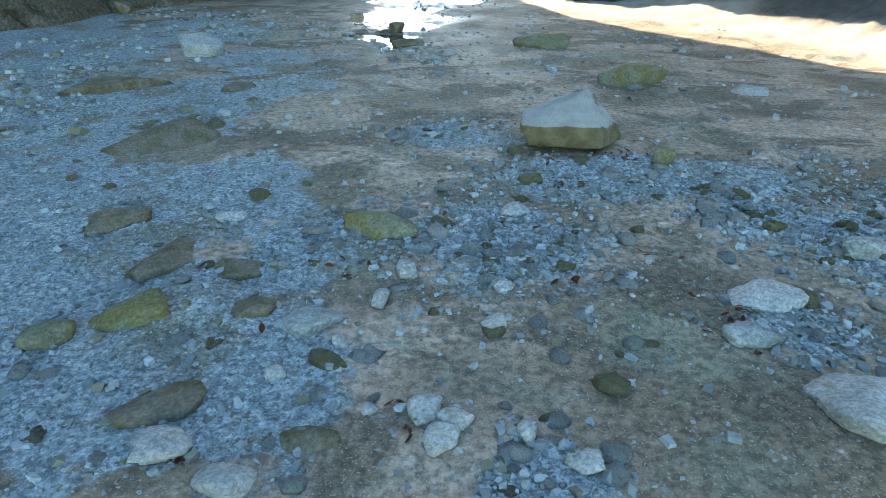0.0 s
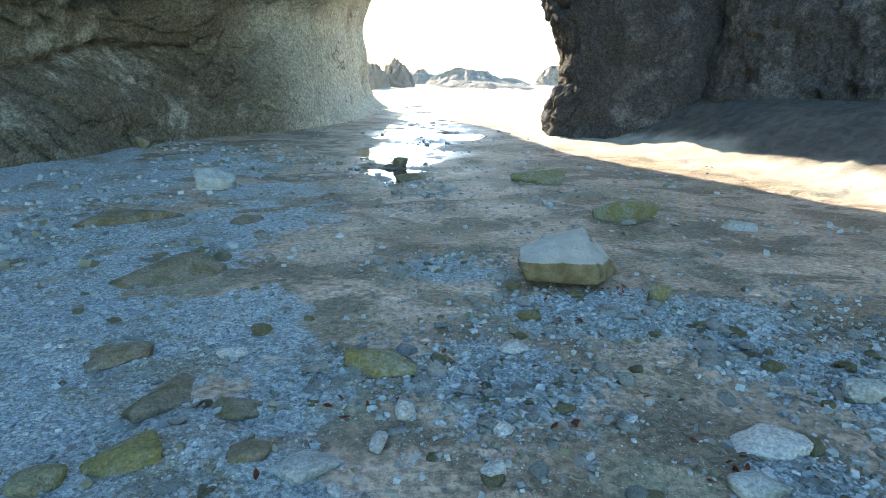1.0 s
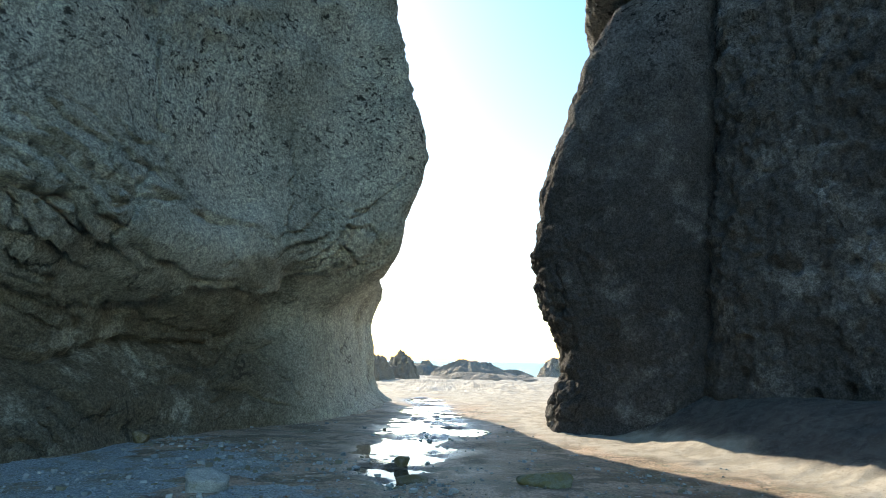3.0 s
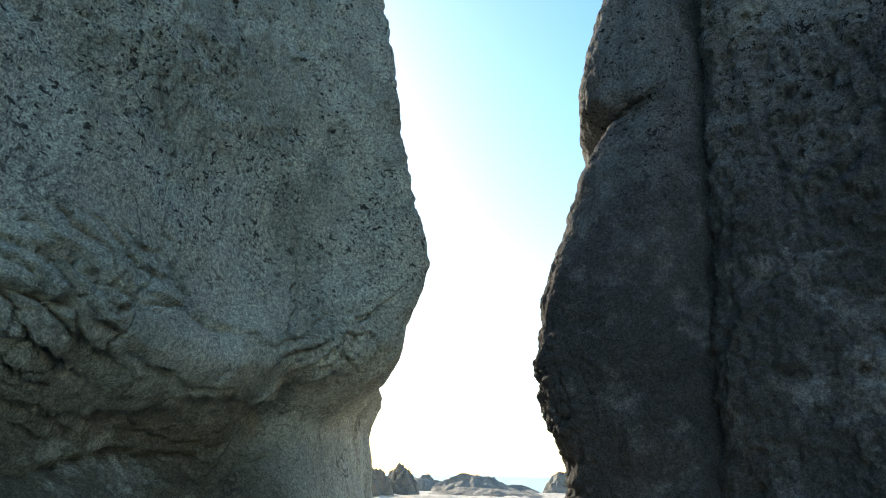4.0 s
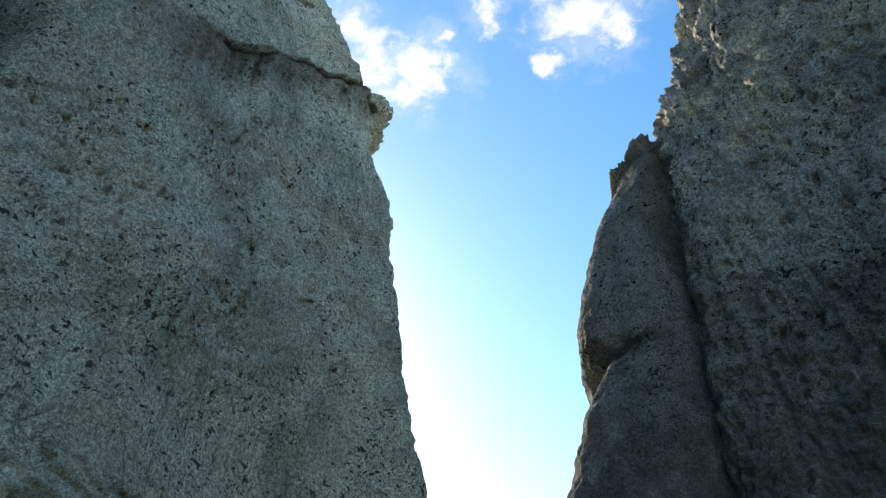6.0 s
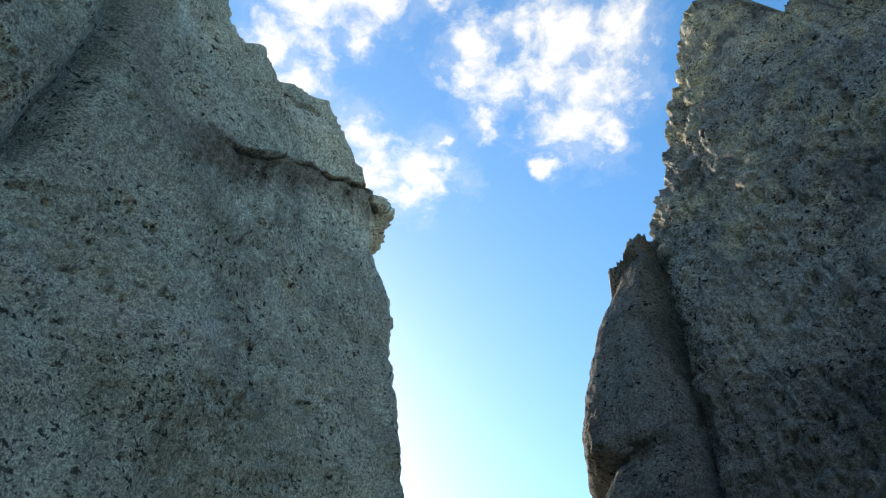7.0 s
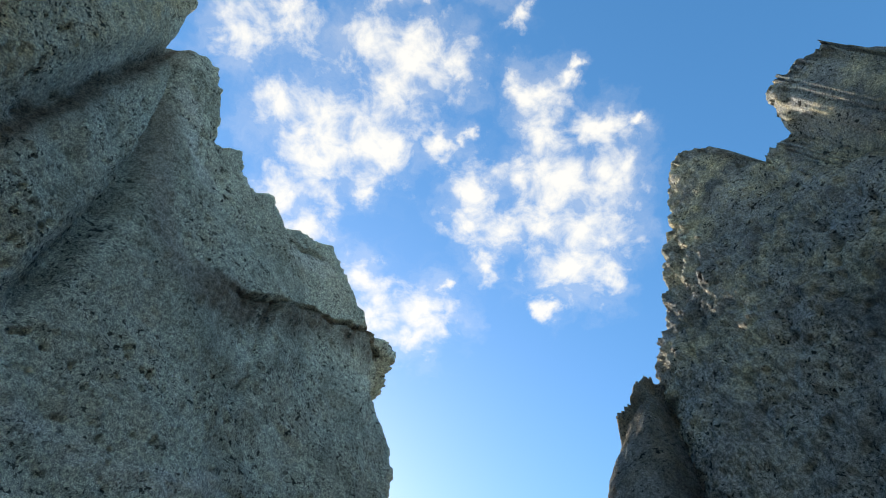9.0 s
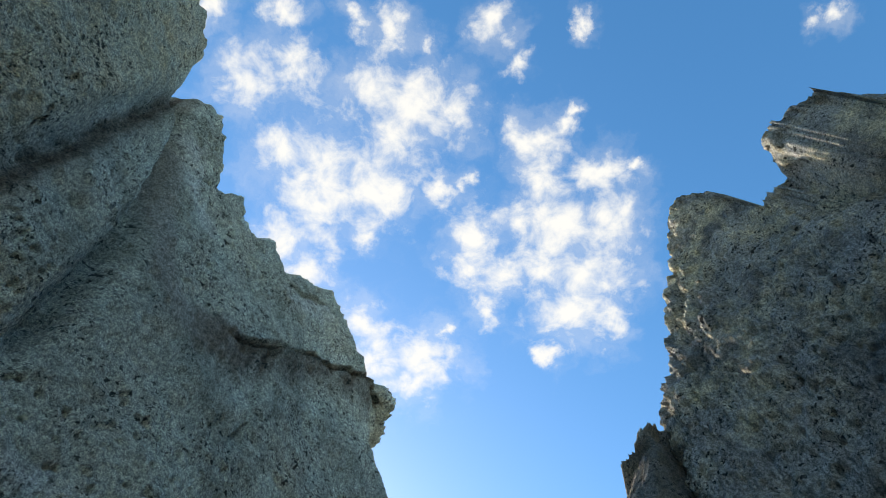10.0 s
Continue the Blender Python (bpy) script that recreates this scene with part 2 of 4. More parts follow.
    facets = n.cells(n.scaled(bent, 0.9, 0.9, 1.5), 1.9)
    relief = n.math("ADD", relief, n.math("MULTIPLY", facets, n.ramp(upper, 0.0, 1.0, 0.45, 0.1)))
    relief = n.math("ADD", relief, n.math("MULTIPLY", n.noise(at, 42.0, 5, 0.75), 0.16))
    finish(n, c, 0.92, n.bump(relief, 0.2, 1.0), 0.2)
    return m


def stone_material(name, body, top, moss, moss_low=0.45, moss_high=0.65, rough=0.9):
    m, n, at = material(name)
    info = n.add("ShaderNodeObjectInfo").outputs["Random"]
    shifted = n.vec("ADD", at, n.add("ShaderNodeCombineXYZ", X=n.math("MULTIPLY", info, 37.0), Y=info, Z=0.0).outputs[0])
    mid, fine = n.noise(shifted, 9.0, 6, 0.62), n.noise(shifted, 70.0, 4, 0.65)
    c = n.mix(n.ramp(mid, 0.3, 0.7), body, top)
    c = n.mix(n.ramp(n.noise(shifted, 5.0, 6, 0.7), moss_low, moss_high, 0.0, 0.9), c, moss)
    c = n.vec("MULTIPLY", c, n.ramp(fine, 0.34, 0.66, 0.72, 1.25))
    c = n.mix(n.ramp(n.noise(shifted, 26.0, 5, 0.7), 0.55, 0.65, 0.0, 0.35), c, tuple(0.4 * v for v in body))
    c = n.mix(n.math("MULTIPLY", info, 0.25), c, tuple(0.6 * v for v in body))
    relief = n.math("ADD", mid, n.math("MULTIPLY", n.noise(shifted, 38.0, 5, 0.7), 0.7))
    finish(n, c, rough, n.bump(relief, 0.028, 1.0), 0.2)
    return m


def pebble_material():
    m, n, at = material("crushed_tuff")
    island = n.add("ShaderNodeNewGeometry").outputs["Random Per Island"]
    c = n.mix(n.ramp(island, 0.0, 1.0), (0.20, 0.245, 0.25), (0.44, 0.51, 0.52))
    c = n.mix(n.ramp(n.math("FRACT", n.math("MULTIPLY", island, 17.3)), 0.8, 0.9, 0.0, 0.8), c, (0.19, 0.17, 0.09))
    c = n.mix(n.ramp(n.noise(at, 60.0, 4), 0.4, 0.7, 0.0, 0.4), c, (0.15, 0.16, 0.15))
    finish(n, c, 0.92, n.bump(n.noise(at, 160.0, 3), 0.004, 0.7), 0.2)
    return m


def ground_material():
    """Bare mudstone, dry silt, crushed gravel and the pale sandy bank, by what lies where; shade painted above it."""
    m, n, at = material("shore_ground")
    gravel = n.add("ShaderNodeAttribute")
    gravel.attribute_name = "gravel"
    bank = n.add("ShaderNodeAttribute")
    bank.attribute_name = "bank"
    g, b = gravel.outputs["Fac"], bank.outputs["Fac"]
    g = n.ramp(n.math("ADD", g, n.math("MULTIPLY_ADD", n.noise(at, 7.0, 7, 0.68), 1.6, -0.8)), 0.2, 0.75)
    long_way = n.scaled(at, 0.85, 1.2, 1.0)
    big, mid, fine = n.noise(at, 1.1, 4, 0.5, 0.6), n.noise(at, 6.0, 6, 0.65, 0.3), n.noise(at, 60.0, 4, 0.7)
    mud = n.mix(n.ramp(big, 0.40, 0.58), (0.20, 0.15, 0.10), (0.34, 0.255, 0.18))
    mud = n.mix(n.ramp(mid, 0.54, 0.68, 0.0, 0.5), mud, (0.115, 0.095, 0.065))
    mud = n.mix(n.ramp(n.noise(at, 1.7, 6, 0.6, 0.6), 0.50, 0.62, 0.0, 0.7), mud, (0.17, 0.185, 0.13))
    silt = n.ramp(n.noise(long_way, 0.9, 6, 0.55, 0.8), 0.48, 0.54)
    mud = n.mix(n.math("MULTIPLY", silt, 0.5), mud, n.mix(n.ramp(n.noise(long_way, 3.0, 4, 0.55), 0.4, 0.6), (0.42, 0.295, 0.22), (0.56, 0.42, 0.325)))
    mud = n.mix(n.ramp(n.noise(n.scaled(at, 1.0, 1.1, 1.0), 1.3, 7, 0.62, 0.6), 0.52, 0.57, 0.0, 0.8), mud, (0.12, 0.10, 0.068))
    mud = n.mix(n.ramp(n.noise(at, 5.0, 3, 0.5), 0.66, 0.72, 0.0, 0.7), mud, (0.60, 0.52, 0.46))
    grit = n.mix(n.ramp(fine, 0.3, 0.7), (0.15, 0.19, 0.20), (0.37, 0.455, 0.475))
    grit = n.mix(n.ramp(n.noise(at, 1.3, 6, 0.65), 0.5, 0.62, 0.0, 0.75), grit, (0.19, 0.165, 0.10))
    grit = n.mix(n.ramp(n.cells(at, 38.0), 0.30, 0.12, 0.0, 0.5), grit, (0.56, 0.61, 0.60))
    sand = n.mix(n.ramp(n.noise(at, 2.3, 6, 0.62), 0.35, 0.65), (0.32, 0.292, 0.237), (0.49, 0.452, 0.38))
    sand = n.mix(n.ramp(mid, 0.54, 0.66, 0.0, 0.5), sand, (0.24, 0.215, 0.17))
    c = n.mix(g, mud, grit)
    c = n.vec("MULTIPLY", c, n.ramp(n.noise(at, 26.0, 6, 0.75), 0.36, 0.64, 0.62, 1.5))
    c = n.mix(b, c, sand)
    # Shade on the upper bank, painted in as near-black colour.
    bank_shade = n.add("ShaderNodeAttribute")
    bank_shade.attribute_name = "bank_shade"
    c = n.mix(n.math("MULTIPLY", bank_shade.outputs["Fac"], 0.9), c, n.mix(n.ramp(mid, 0.4, 0.6), (0.04, 0.039, 0.038), (0.085, 0.082, 0.079)))
    c = n.mix(n.ramp(n.noise(at, 42.0, 3, 0.6), 0.58, 0.66, 0.0, 0.35), c, (0.06, 0.058, 0.05))
    c = n.mix(n.ramp(n.noise(at, 120.0, 2, 0.6), 0.60, 0.68, 0.0, 0.5), c, (0.55, 0.56, 0.53))
    damp = n.math("MULTIPLY", n.ramp(n.noise(at, 0.9, 5, 0.6, 0.4), 0.48, 0.6), n.math("SUBTRACT", 1.0, n.math("MAXIMUM", g, b), clamp=True))
    wet = n.add("ShaderNodeAttribute")
    wet.attribute_name = "wet"
    damp = n.math("MAXIMUM", n.math("MULTIPLY", damp, 0.35), wet.outputs["Fac"])
    c = n.mix(n.math("MULTIPLY", damp, 0.4), c, (0.05, 0.047, 0.04))
    rough = n.math("MULTIPLY_ADD", damp, -0.66, 0.88)
    relief = n.math("ADD", n.math("MULTIPLY", mid, 0.6), n.math("MULTIPLY", fine, n.math("MULTIPLY_ADD", g, 0.3, 0.12)))
    relief = n.math("SUBTRACT", relief, n.math("MULTIPLY", n.cells(at, 38.0), n.math("MULTIPLY", g, 0.35)))
    finish(n, c, rough, n.bump(relief, 0.032, 1.0), 0.4)
    return m


def water_material(name, colour, ripple_scale, ripple, rough=0.04, specular=0.5):
    m, n, at = material(name)
    height = n.noise(n.scaled(at, 1.0, 0.6, 1.0), ripple_scale, 4, 0.6)
    shader = n.add("ShaderNodeBsdfPrincipled", Base_Color=colour, Roughness=rough, IOR=1.33, Normal=n.bump(height, ripple, 0.6))
    n.put(shader, "Specular_IOR_Level", specular)
    n.add("ShaderNodeOutputMaterial", Surface=shader.outputs[0])
    return m


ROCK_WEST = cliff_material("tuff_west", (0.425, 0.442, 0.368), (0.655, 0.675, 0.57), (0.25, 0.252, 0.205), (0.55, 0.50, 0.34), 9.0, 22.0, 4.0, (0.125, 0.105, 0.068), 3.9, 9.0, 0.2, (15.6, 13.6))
# East: dark low down; its bright warm top also holds sunlight in the colour.
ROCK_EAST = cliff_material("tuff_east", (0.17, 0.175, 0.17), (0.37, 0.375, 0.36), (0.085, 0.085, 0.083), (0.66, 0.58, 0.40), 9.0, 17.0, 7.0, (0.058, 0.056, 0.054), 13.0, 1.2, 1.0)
# Slab darker than the east rock: its shadow is put into the colours.
SHADED_SLAB = cliff_material("tuff_slab", (0.12, 0.125, 0.124), (0.26, 0.265, 0.26), (0.06, 0.06, 0.06), (0.34, 0.28, 0.19), 11.0, 20.0, 8.0, (0.055, 0.053, 0.052), 12.0, 1.2)
ROCK_FAR = cliff_material("tuff_shore", (0.24, 0.225, 0.19), (0.36, 0.335, 0.29), (0.11, 0.10, 0.08), (0.35, 0.28, 0.17), -9.0, -5.0, 30.0, (0.30, 0.28, 0.24))
GROUND = ground_material()
PEBBLES = pebble_material()
STONE_PALE = stone_material("pale_tuff", (0.42, 0.44, 0.42), (0.58, 0.60, 0.57), (0.36, 0.33, 0.22), 0.54, 0.66)
STONE_GREEN = stone_material("mossy_tuff", (0.20, 0.205, 0.13), (0.30, 0.31, 0.225), (0.23, 0.20, 0.075), 0.44, 0.58)
STONE_BROWN = stone_material("brown_mudstone", (0.19, 0.165, 0.115), (0.27, 0.25, 0.20), (0.15, 0.13, 0.06), 0.46, 0.6)
STONE_GREY = stone_material("grey_tuff", (0.33, 0.375, 0.36), (0.48, 0.535, 0.52), (0.22, 0.22, 0.13), 0.5, 0.7)
LEAF = stone_material("dry_leaf", (0.26, 0.07, 0.035), (0.38, 0.14, 0.06), (0.14, 0.05, 0.03), 0.5, 0.7, 0.7)
POOL = water_material("pool_water", (0.05, 0.055, 0.05, 1.0), 3.0, 0.004)
SEA = water_material("sea_water", (0.16, 0.42, 0.46, 1.0), 0.35, 0.6, 0.35, 0.2)


# ------------------------------------------------------------------ ground
POOL_LEVEL = -0.035


def channel(x, y):
    """How deep a spot lies in the shallow runnel that drains the gap, 0 to 1."""
    axis = np.interp(y, (7.0, 9.0, 11.5, 14.2, 18.0, 25.0), (-0.5, -0.75, -0.5, -0.3, -0.3, -0.7))
    half = np.interp(y, (7.8, 8.3, 9.4, 11.5, 14.2, 18.0, 25.0, 27.0), (0.1, 0.4, 0.65, 0.85, 1.1, 0.8, 0.9, 0.3))
    return np.exp(-((x - axis) / np.maximum(half, 0.02)) ** 2) * smooth(7.4, 8.4, y) * (1 - smooth(25.5, 27.5, y))


def bank_rise(x, y):
    start = np.interp(y, (-20.0, 4.0, 7.3, 9.0, 11.0, 13.0, 15.0, 19.0, 26.0), (9.5, 6.2, 4.7, 4.3, 3.7, 3.2, 2.8, 3.0, 3.2))
    return smooth(0.0, 1.0, (x - start) / 2.6)


def ground_height(x, y):
    x, y = np.broadcast_arrays(np.asarray(x, float), np.asarray(y, float))
    p = stacked(x, y, 0.0)
    z = 0.95 * bank_rise(x, y) * (1 - smooth(17, 27, y))
    near = 1 - smooth(40, 90, np.hypot(x, y))
    z = z + near * (0.035 * fbm(p, 2.2, 4, 11) + 0.012 * fbm(p, 0.45, 4, 21))
    ledge = fbm(stacked(x * 0.8, y * 1.1, 0.0), 1.3, 5, 31)
    z = z + 0.016 * smooth(0.02, 0.07, ledge) * near
    dry = smooth(-0.3, 0.6, x - np.interp(y, (4.0, 6.7, 8.9, 12.0, 19.0), (5.0, 4.6, 4.0, 2.3, 1.2))) * near * (1 - smooth(24, 30, y))
    z = z + dry * (0.06 * fbm(stacked(x * 0.7, y, 2.0), 0.45, 5, 37, 0.65) + 0.03)
    run = channel(x, y)
    z = z - 0.075 * run + 0.19 * run * fbm(stacked(x * 0.5, y, 5.0), 0.6, 5, 35, 0.65)
    out = smooth(24, 34, y)
    z = z + out * near * (0.10 + 0.25 * np.abs(fbm(stacked(x * 0.5, y, 3.0), 5.0, 5, 41)))
    z = z + out * near * 0.2 * fbm(p, 0.9, 5, 51, 0.6)
    return z - 4.5 * smooth(62, 110, y)


def gravel_cover(x, y):
    """Where crushed rock lies on the mudstone, 0 to 1."""
    x, y = np.broadcast_arrays(np.asarray(x, float), np.asarray(y, float))
    p = stacked(x, y, 0.0)
    wob = (0.6 + 0.12 * np.clip(y, 0, 12)) * fbm(p, 1.3, 5, 61, 0.6) + 0.25 * fbm(p, 0.3, 3, 62)
    edge = np.interp(y, (0.0, 1.2, 1.6, 2.0, 2.6, 3.2, 4.2, 5.5, 7.5, 10.0, 13.0), (-0.1, -0.25, -0.3, -0.35, 0.05, -0.35, -1.0, -1.2, -1.9, -3.2, -5.5))
    cover = smooth(0.15 + 0.05 * y, -0.22 - 0.05 * y, x - edge + 1.3 * wob)
    for cx, cy, rx, ry in ((0.3, 2.7, 0.58, 0.7), (0.75, 3.5, 0.8, 0.42), (1.6, 3.45, 0.5, 0.3), (1.6, 2.95, 0.35, 0.35), (2.1, 2.7, 0.42, 0.4),
                           (0.05, 4.35, 0.55, 0.45), (1.3, 1.95, 0.3, 0.22), (0.28, 1.28, 0.22, 0.18), (0.05, 1.52, 0.28, 0.1), (-0.3, 1.55, 0.3, 0.08)):
        cover = np.maximum(cover, smooth(1.15, 0.6, np.hypot((x - cx) / rx, (y - cy) / ry) + 0.9 * wob))
    bare = smooth(0.10, 0.3, fbm(p, 0.9, 5, 71, 0.6))
    return cover * (1 - 0.85 * bare) * (1 - smooth(10.0, 14.0, y)) * smooth(-3.0, 0.8, y + 2.0 * wob)


def spread(stops):
    """Grid lines from rows of (end, step)."""
    out = [stops[0][0]]
    for end, step in stops[1:]:
        count = max(1, round((end - out[-1]) / step))
        out += list(np.linspace(out[-1], end, count + 1)[1:])
    return np.array(out)


def make_ground():
    xs = spread([(-4500,), (-800, 1200), (-120, 170), (-30, 18), (-9, 1.0), (-4, 0.09), (-2, 0.045), (2.6, 0.026), (5, 0.05), (11, 0.09), (30, 1.0), (120, 18), (800, 170), (4500, 1200)])
    ys = spread([(-4500,), (-800, 1200), (-120, 170), (-26, 14), (0.6, 1.0), (1.0, 0.06), (5.0, 0.024), (9.0, 0.055), (28, 0.12), (60, 0.4), (120, 4), (800, 170), (4500, 1200)])
    x, y = np.meshgrid(xs, ys)
    z = ground_height(x, y)
    mesh = grid_mesh("ground", stacked(x, y, z))
    far = smooth(19, 25, y) * (1 - channel(x, y))
    # Pale sand follows the sunlit strip; shade is painted on the bank above.
    foot = np.interp(y, (-20.0, 4.0, 6.7, 8.9, 10.6, 12.0, 14.0, 19.0), (5.5, 5.0, 4.6, 4.0, 3.2, 2.3, 1.5, 1.2))
    sand = smooth(-0.3, 0.5, x - foot + 0.5 * fbm(stacked(x, y, 0), 0.9, 4, 81)) * smooth(0.36, 0.14, bank_rise(x, y) + 0.2 * fbm(stacked(x, y, 0), 0.7, 4, 82))
    bank = np.maximum(sand, far)
    wet = np.clip(1.4 * channel(x, y) * (0.7 + 0.6 * fbm(stacked(x, y, 0), 0.7, 4, 91)) + 0.45 * smooth(0.0, 0.3, fbm(stacked(x * 0.7, y, 0), 1.2, 5, 92, 0.6)) * smooth(5.0, 7.5, y) * np.exp(-((x + 0.4) / 1.9) ** 2), 0, 1)
    for name, values in (("gravel", gravel_cover(x, y)), ("bank_shade", smooth(0.14, 0.36, bank_rise(x, y) + 0.2 * fbm(stacked(x, y, 0), 0.7, 4, 82)) * (1 - smooth(17.0, 20.0, y))), ("bank", bank), ("wet", wet)):
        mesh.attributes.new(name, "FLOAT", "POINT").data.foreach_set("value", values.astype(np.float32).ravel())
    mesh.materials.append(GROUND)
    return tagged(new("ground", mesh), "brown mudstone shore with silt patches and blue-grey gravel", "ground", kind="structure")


make_ground()


def sheet(name, x0, x1, y0, y1, z, mat, label):
    x, y = np.meshgrid(np.linspace(x0, x1, 40), np.linspace(y0, y1, 40))
    mesh = grid_mesh(name, stacked(x, y, z))
    mesh.materials.append(mat)
    return tagged(new(name, mesh), label, "water", kind="structure")


sheet("tide_pool_water", -2.6, 2.4, 7.4, 27.5, POOL_LEVEL, POOL, "shallow still pool water lying in a runnel")
sheet("sea_water", -4400, 4400, 70, 4400, -0.9, SEA, "pale turquoise calm sea out to the horizon")


# ------------------------------------------------------------------ cliffs
def build_cliff(name, counts, surface, tops, core, rows, mat, label, rough, seed, jag=0.3, drop=4.0, fall=0.0, zones=None):
    """A headland from a closed plan. surface(u, z) gives the smooth wall's plan; the rim follows tops; a cap closes it."""
    u = np.concatenate([i + np.arange(c) / c for i, c in enumerate(counts)])
    along = stacked(u * 3.1, 0.0, 0.0)
    rim = table(u, tops) + jag * fbm(along, 0.8, 5, seed + 3, 0.75)
    s = np.linspace(0, 1, rows)[:, None]
    s = 0.6 * s + 0.4 * s ** 2
    z = -0.6 + s * (rim[None, :] + 0.6)
    pts = surface(u, z)
    n = grid_normals(np.concatenate([pts[:, -2:], pts, pts[:, :2]], axis=1))[:, 2:-2]
    out = pts - np.array(core)
    n = n * np.sign(np.median((n * out).sum(-1)))
    pts = pts + n * rough(u, pts)[..., None]
    caps = []
    for k in (0.03, 0.1, 0.25, 0.6, 1.0):
        cap = pts[-1] * (1 - k) + np.array(core) * k
        cap[:, 2] = rim - drop * k - fall * smooth(0.0, 0.1, k) + 0.25 * fbm(cap, 1.2, 3, seed + 5) * (k < 1)
        caps.append(cap)
    caps[-1][:, 2] = np.mean(rim) - drop
    mesh = grid_mesh(name, np.concatenate([pts, np.array(caps)]), closed=True)
    for key, value in (zones(u, pts) if zones else {}).items():
        value = np.concatenate([value, np.repeat(value[-1:], len(caps), axis=0)])
        mesh.attributes.new(key, "FLOAT", "POINT").data.foreach_set("value", value.astype(np.float32).ravel())
    mesh.materials.append(mat)
    return tagged(new(name, mesh), label, "cliff", kind="structure")


def plan_normal(p):
    t = np.gradient(p, axis=0)
    n = np.stack([t[:, 1], -t[:, 0]], axis=-1)
    return n / np.linalg.norm(n, axis=1, keepdims=True)


# the western headland: plan at height and at the foot, and the rim's height
WEST_HIGH = [(-26, -30), (-17, -19), (-10.5, -8), (-8.7, -1.5), (-8.5, 1.5), (-7.8, 4.5), (-6.8, 6.8), (-5.4, 9.3), (-4.3, 12.0),
             (-2.4, 14.2), (-1.0, 15.2), (-2.1, 17.6), (-4.2, 21.5), (-8, 27), (-18, 32), (-34, 24), (-36, -5)]
WEST_LOW = [(-26, -30), (-17, -19), (-10.5, -8), (-8.4, -1.5), (-8.1, 2.0), (-7.4, 5.0), (-6.4, 7.6), (-5.2, 10.0), (-4.3, 12.8),
            (-3.5, 14.2), (-2.8, 16.5), (-2.8, 19.6), (-2.75, 23.2), (-6, 28), (-18, 33), (-34, 24), (-36, -5)]
WEST_TOPS = [(0, 5), (1, 9), (2, 18), (3, 22.2), (3.5, 21.6), (3.75, 22.0), (4, 21.8), (4.25, 20.2), (4.5, 21.6), (4.75, 22.2), (4.9, 22.0), (5, 21.8),
             (5.22, 20.6), (5.4, 19.9), (5.55, 20.0), (5.75, 20.8), (6, 20.4), (6.22, 20.3), (6.35, 20.9), (6.7, 20.3), (7, 21.3), (7.25, 22.0), (7.5, 22.7), (7.75, 22.7), (8, 22.4),
             (8.3, 21.6), (8.55, 21.2), (9, 21.8), (9.75, 21.8), (10.2, 21.4), (11, 21.2), (12, 21.5), (13, 23), (14, 22), (15, 18), (16, 10), (17, 5)]
WEST_COUNTS = [4, 10, 24, 50, 70, 80, 90, 90, 90, 80, 80, 70, 50, 10, 6, 4, 4]
WEST_NOSE = [(0, 0), (2.6, 0.1), (3.0, 0.25), (3.8, 0.7), (4.3, 0.6), (5.0, 0.2), (6.5, 0.5), (7.4, 0.3), (8.3, 0.0), (8.8, -0.18), (10.3, -0.41), (12.1, -0.72), (14.6, -1.0),
             (17.1, -1.22), (18.3, -1.8), (19.8, -2.35), (20.4, -2.5), (20.8, -2.45), (21.2, -2.25), (21.4, -1.9), (21.6, -1.55)]


def west_surface(u, z):
    high, low = loop_curve(WEST_HIGH, u), loop_curve(WEST_LOW, u)
    n = plan_normal(high)
    n = n * np.sign(np.median(((high - np.array((-18.0, 5.0))) * n).sum(-1)))
    lip0 = np.interp(u, (5, 6.5, 8, 9, 10, 11, 12), (2.0, 1.9, 1.7, 2.2, 2.4, 3.2, 3.2))[None, :]
    lip1 = np.interp(u, (5, 6.5, 8, 9, 10, 11, 12), (3.4, 3.0, 2.9, 4.2, 5.3, 5.4, 5.2))[None, :]
    w = smooth(lip0, lip1, z)[..., None]
    xy = low * (1 - w) + high * w
    nose = (smooth(8.3, 10.0, u) * (1 - smooth(11.5, 13.0, u)))[None, :] * table(z, WEST_NOSE)
    xy[..., 0] = xy[..., 0] + nose
    cave = np.interp(u, (3, 5, 7, 8.3, 9.1, 10.2, 11, 12, 13), (0.3, 0.9, 1.15, 1.0, 0.7, 0.3, 0.1, 0.1, 0.0))[None, :]
    inward = cave * np.exp(-((z - 0.62 * lip1) / (0.36 * lip1)) ** 2)
    lump = 0.5 * np.exp(-((z - lip1 - 0.5) / 0.9) ** 2) * np.exp(-((u - 7.3) / 1.6) ** 2)[None, :]
    brow = 0.15 * smooth(18.5, 20.5, z) * np.exp(-((u - 4.3) / 1.0) ** 2)[None, :]
    skirt = 0.8 * np.exp(-np.clip(z, 0, None) / 0.38) * (smooth(9.5, 11, u) * (1 - smooth(12.5, 13.3, u)))[None, :]
    push = lump - inward + brow + skirt
    xy = xy + n[None] * push[..., None]
    return stacked(xy[..., 0], xy[..., 1], z)


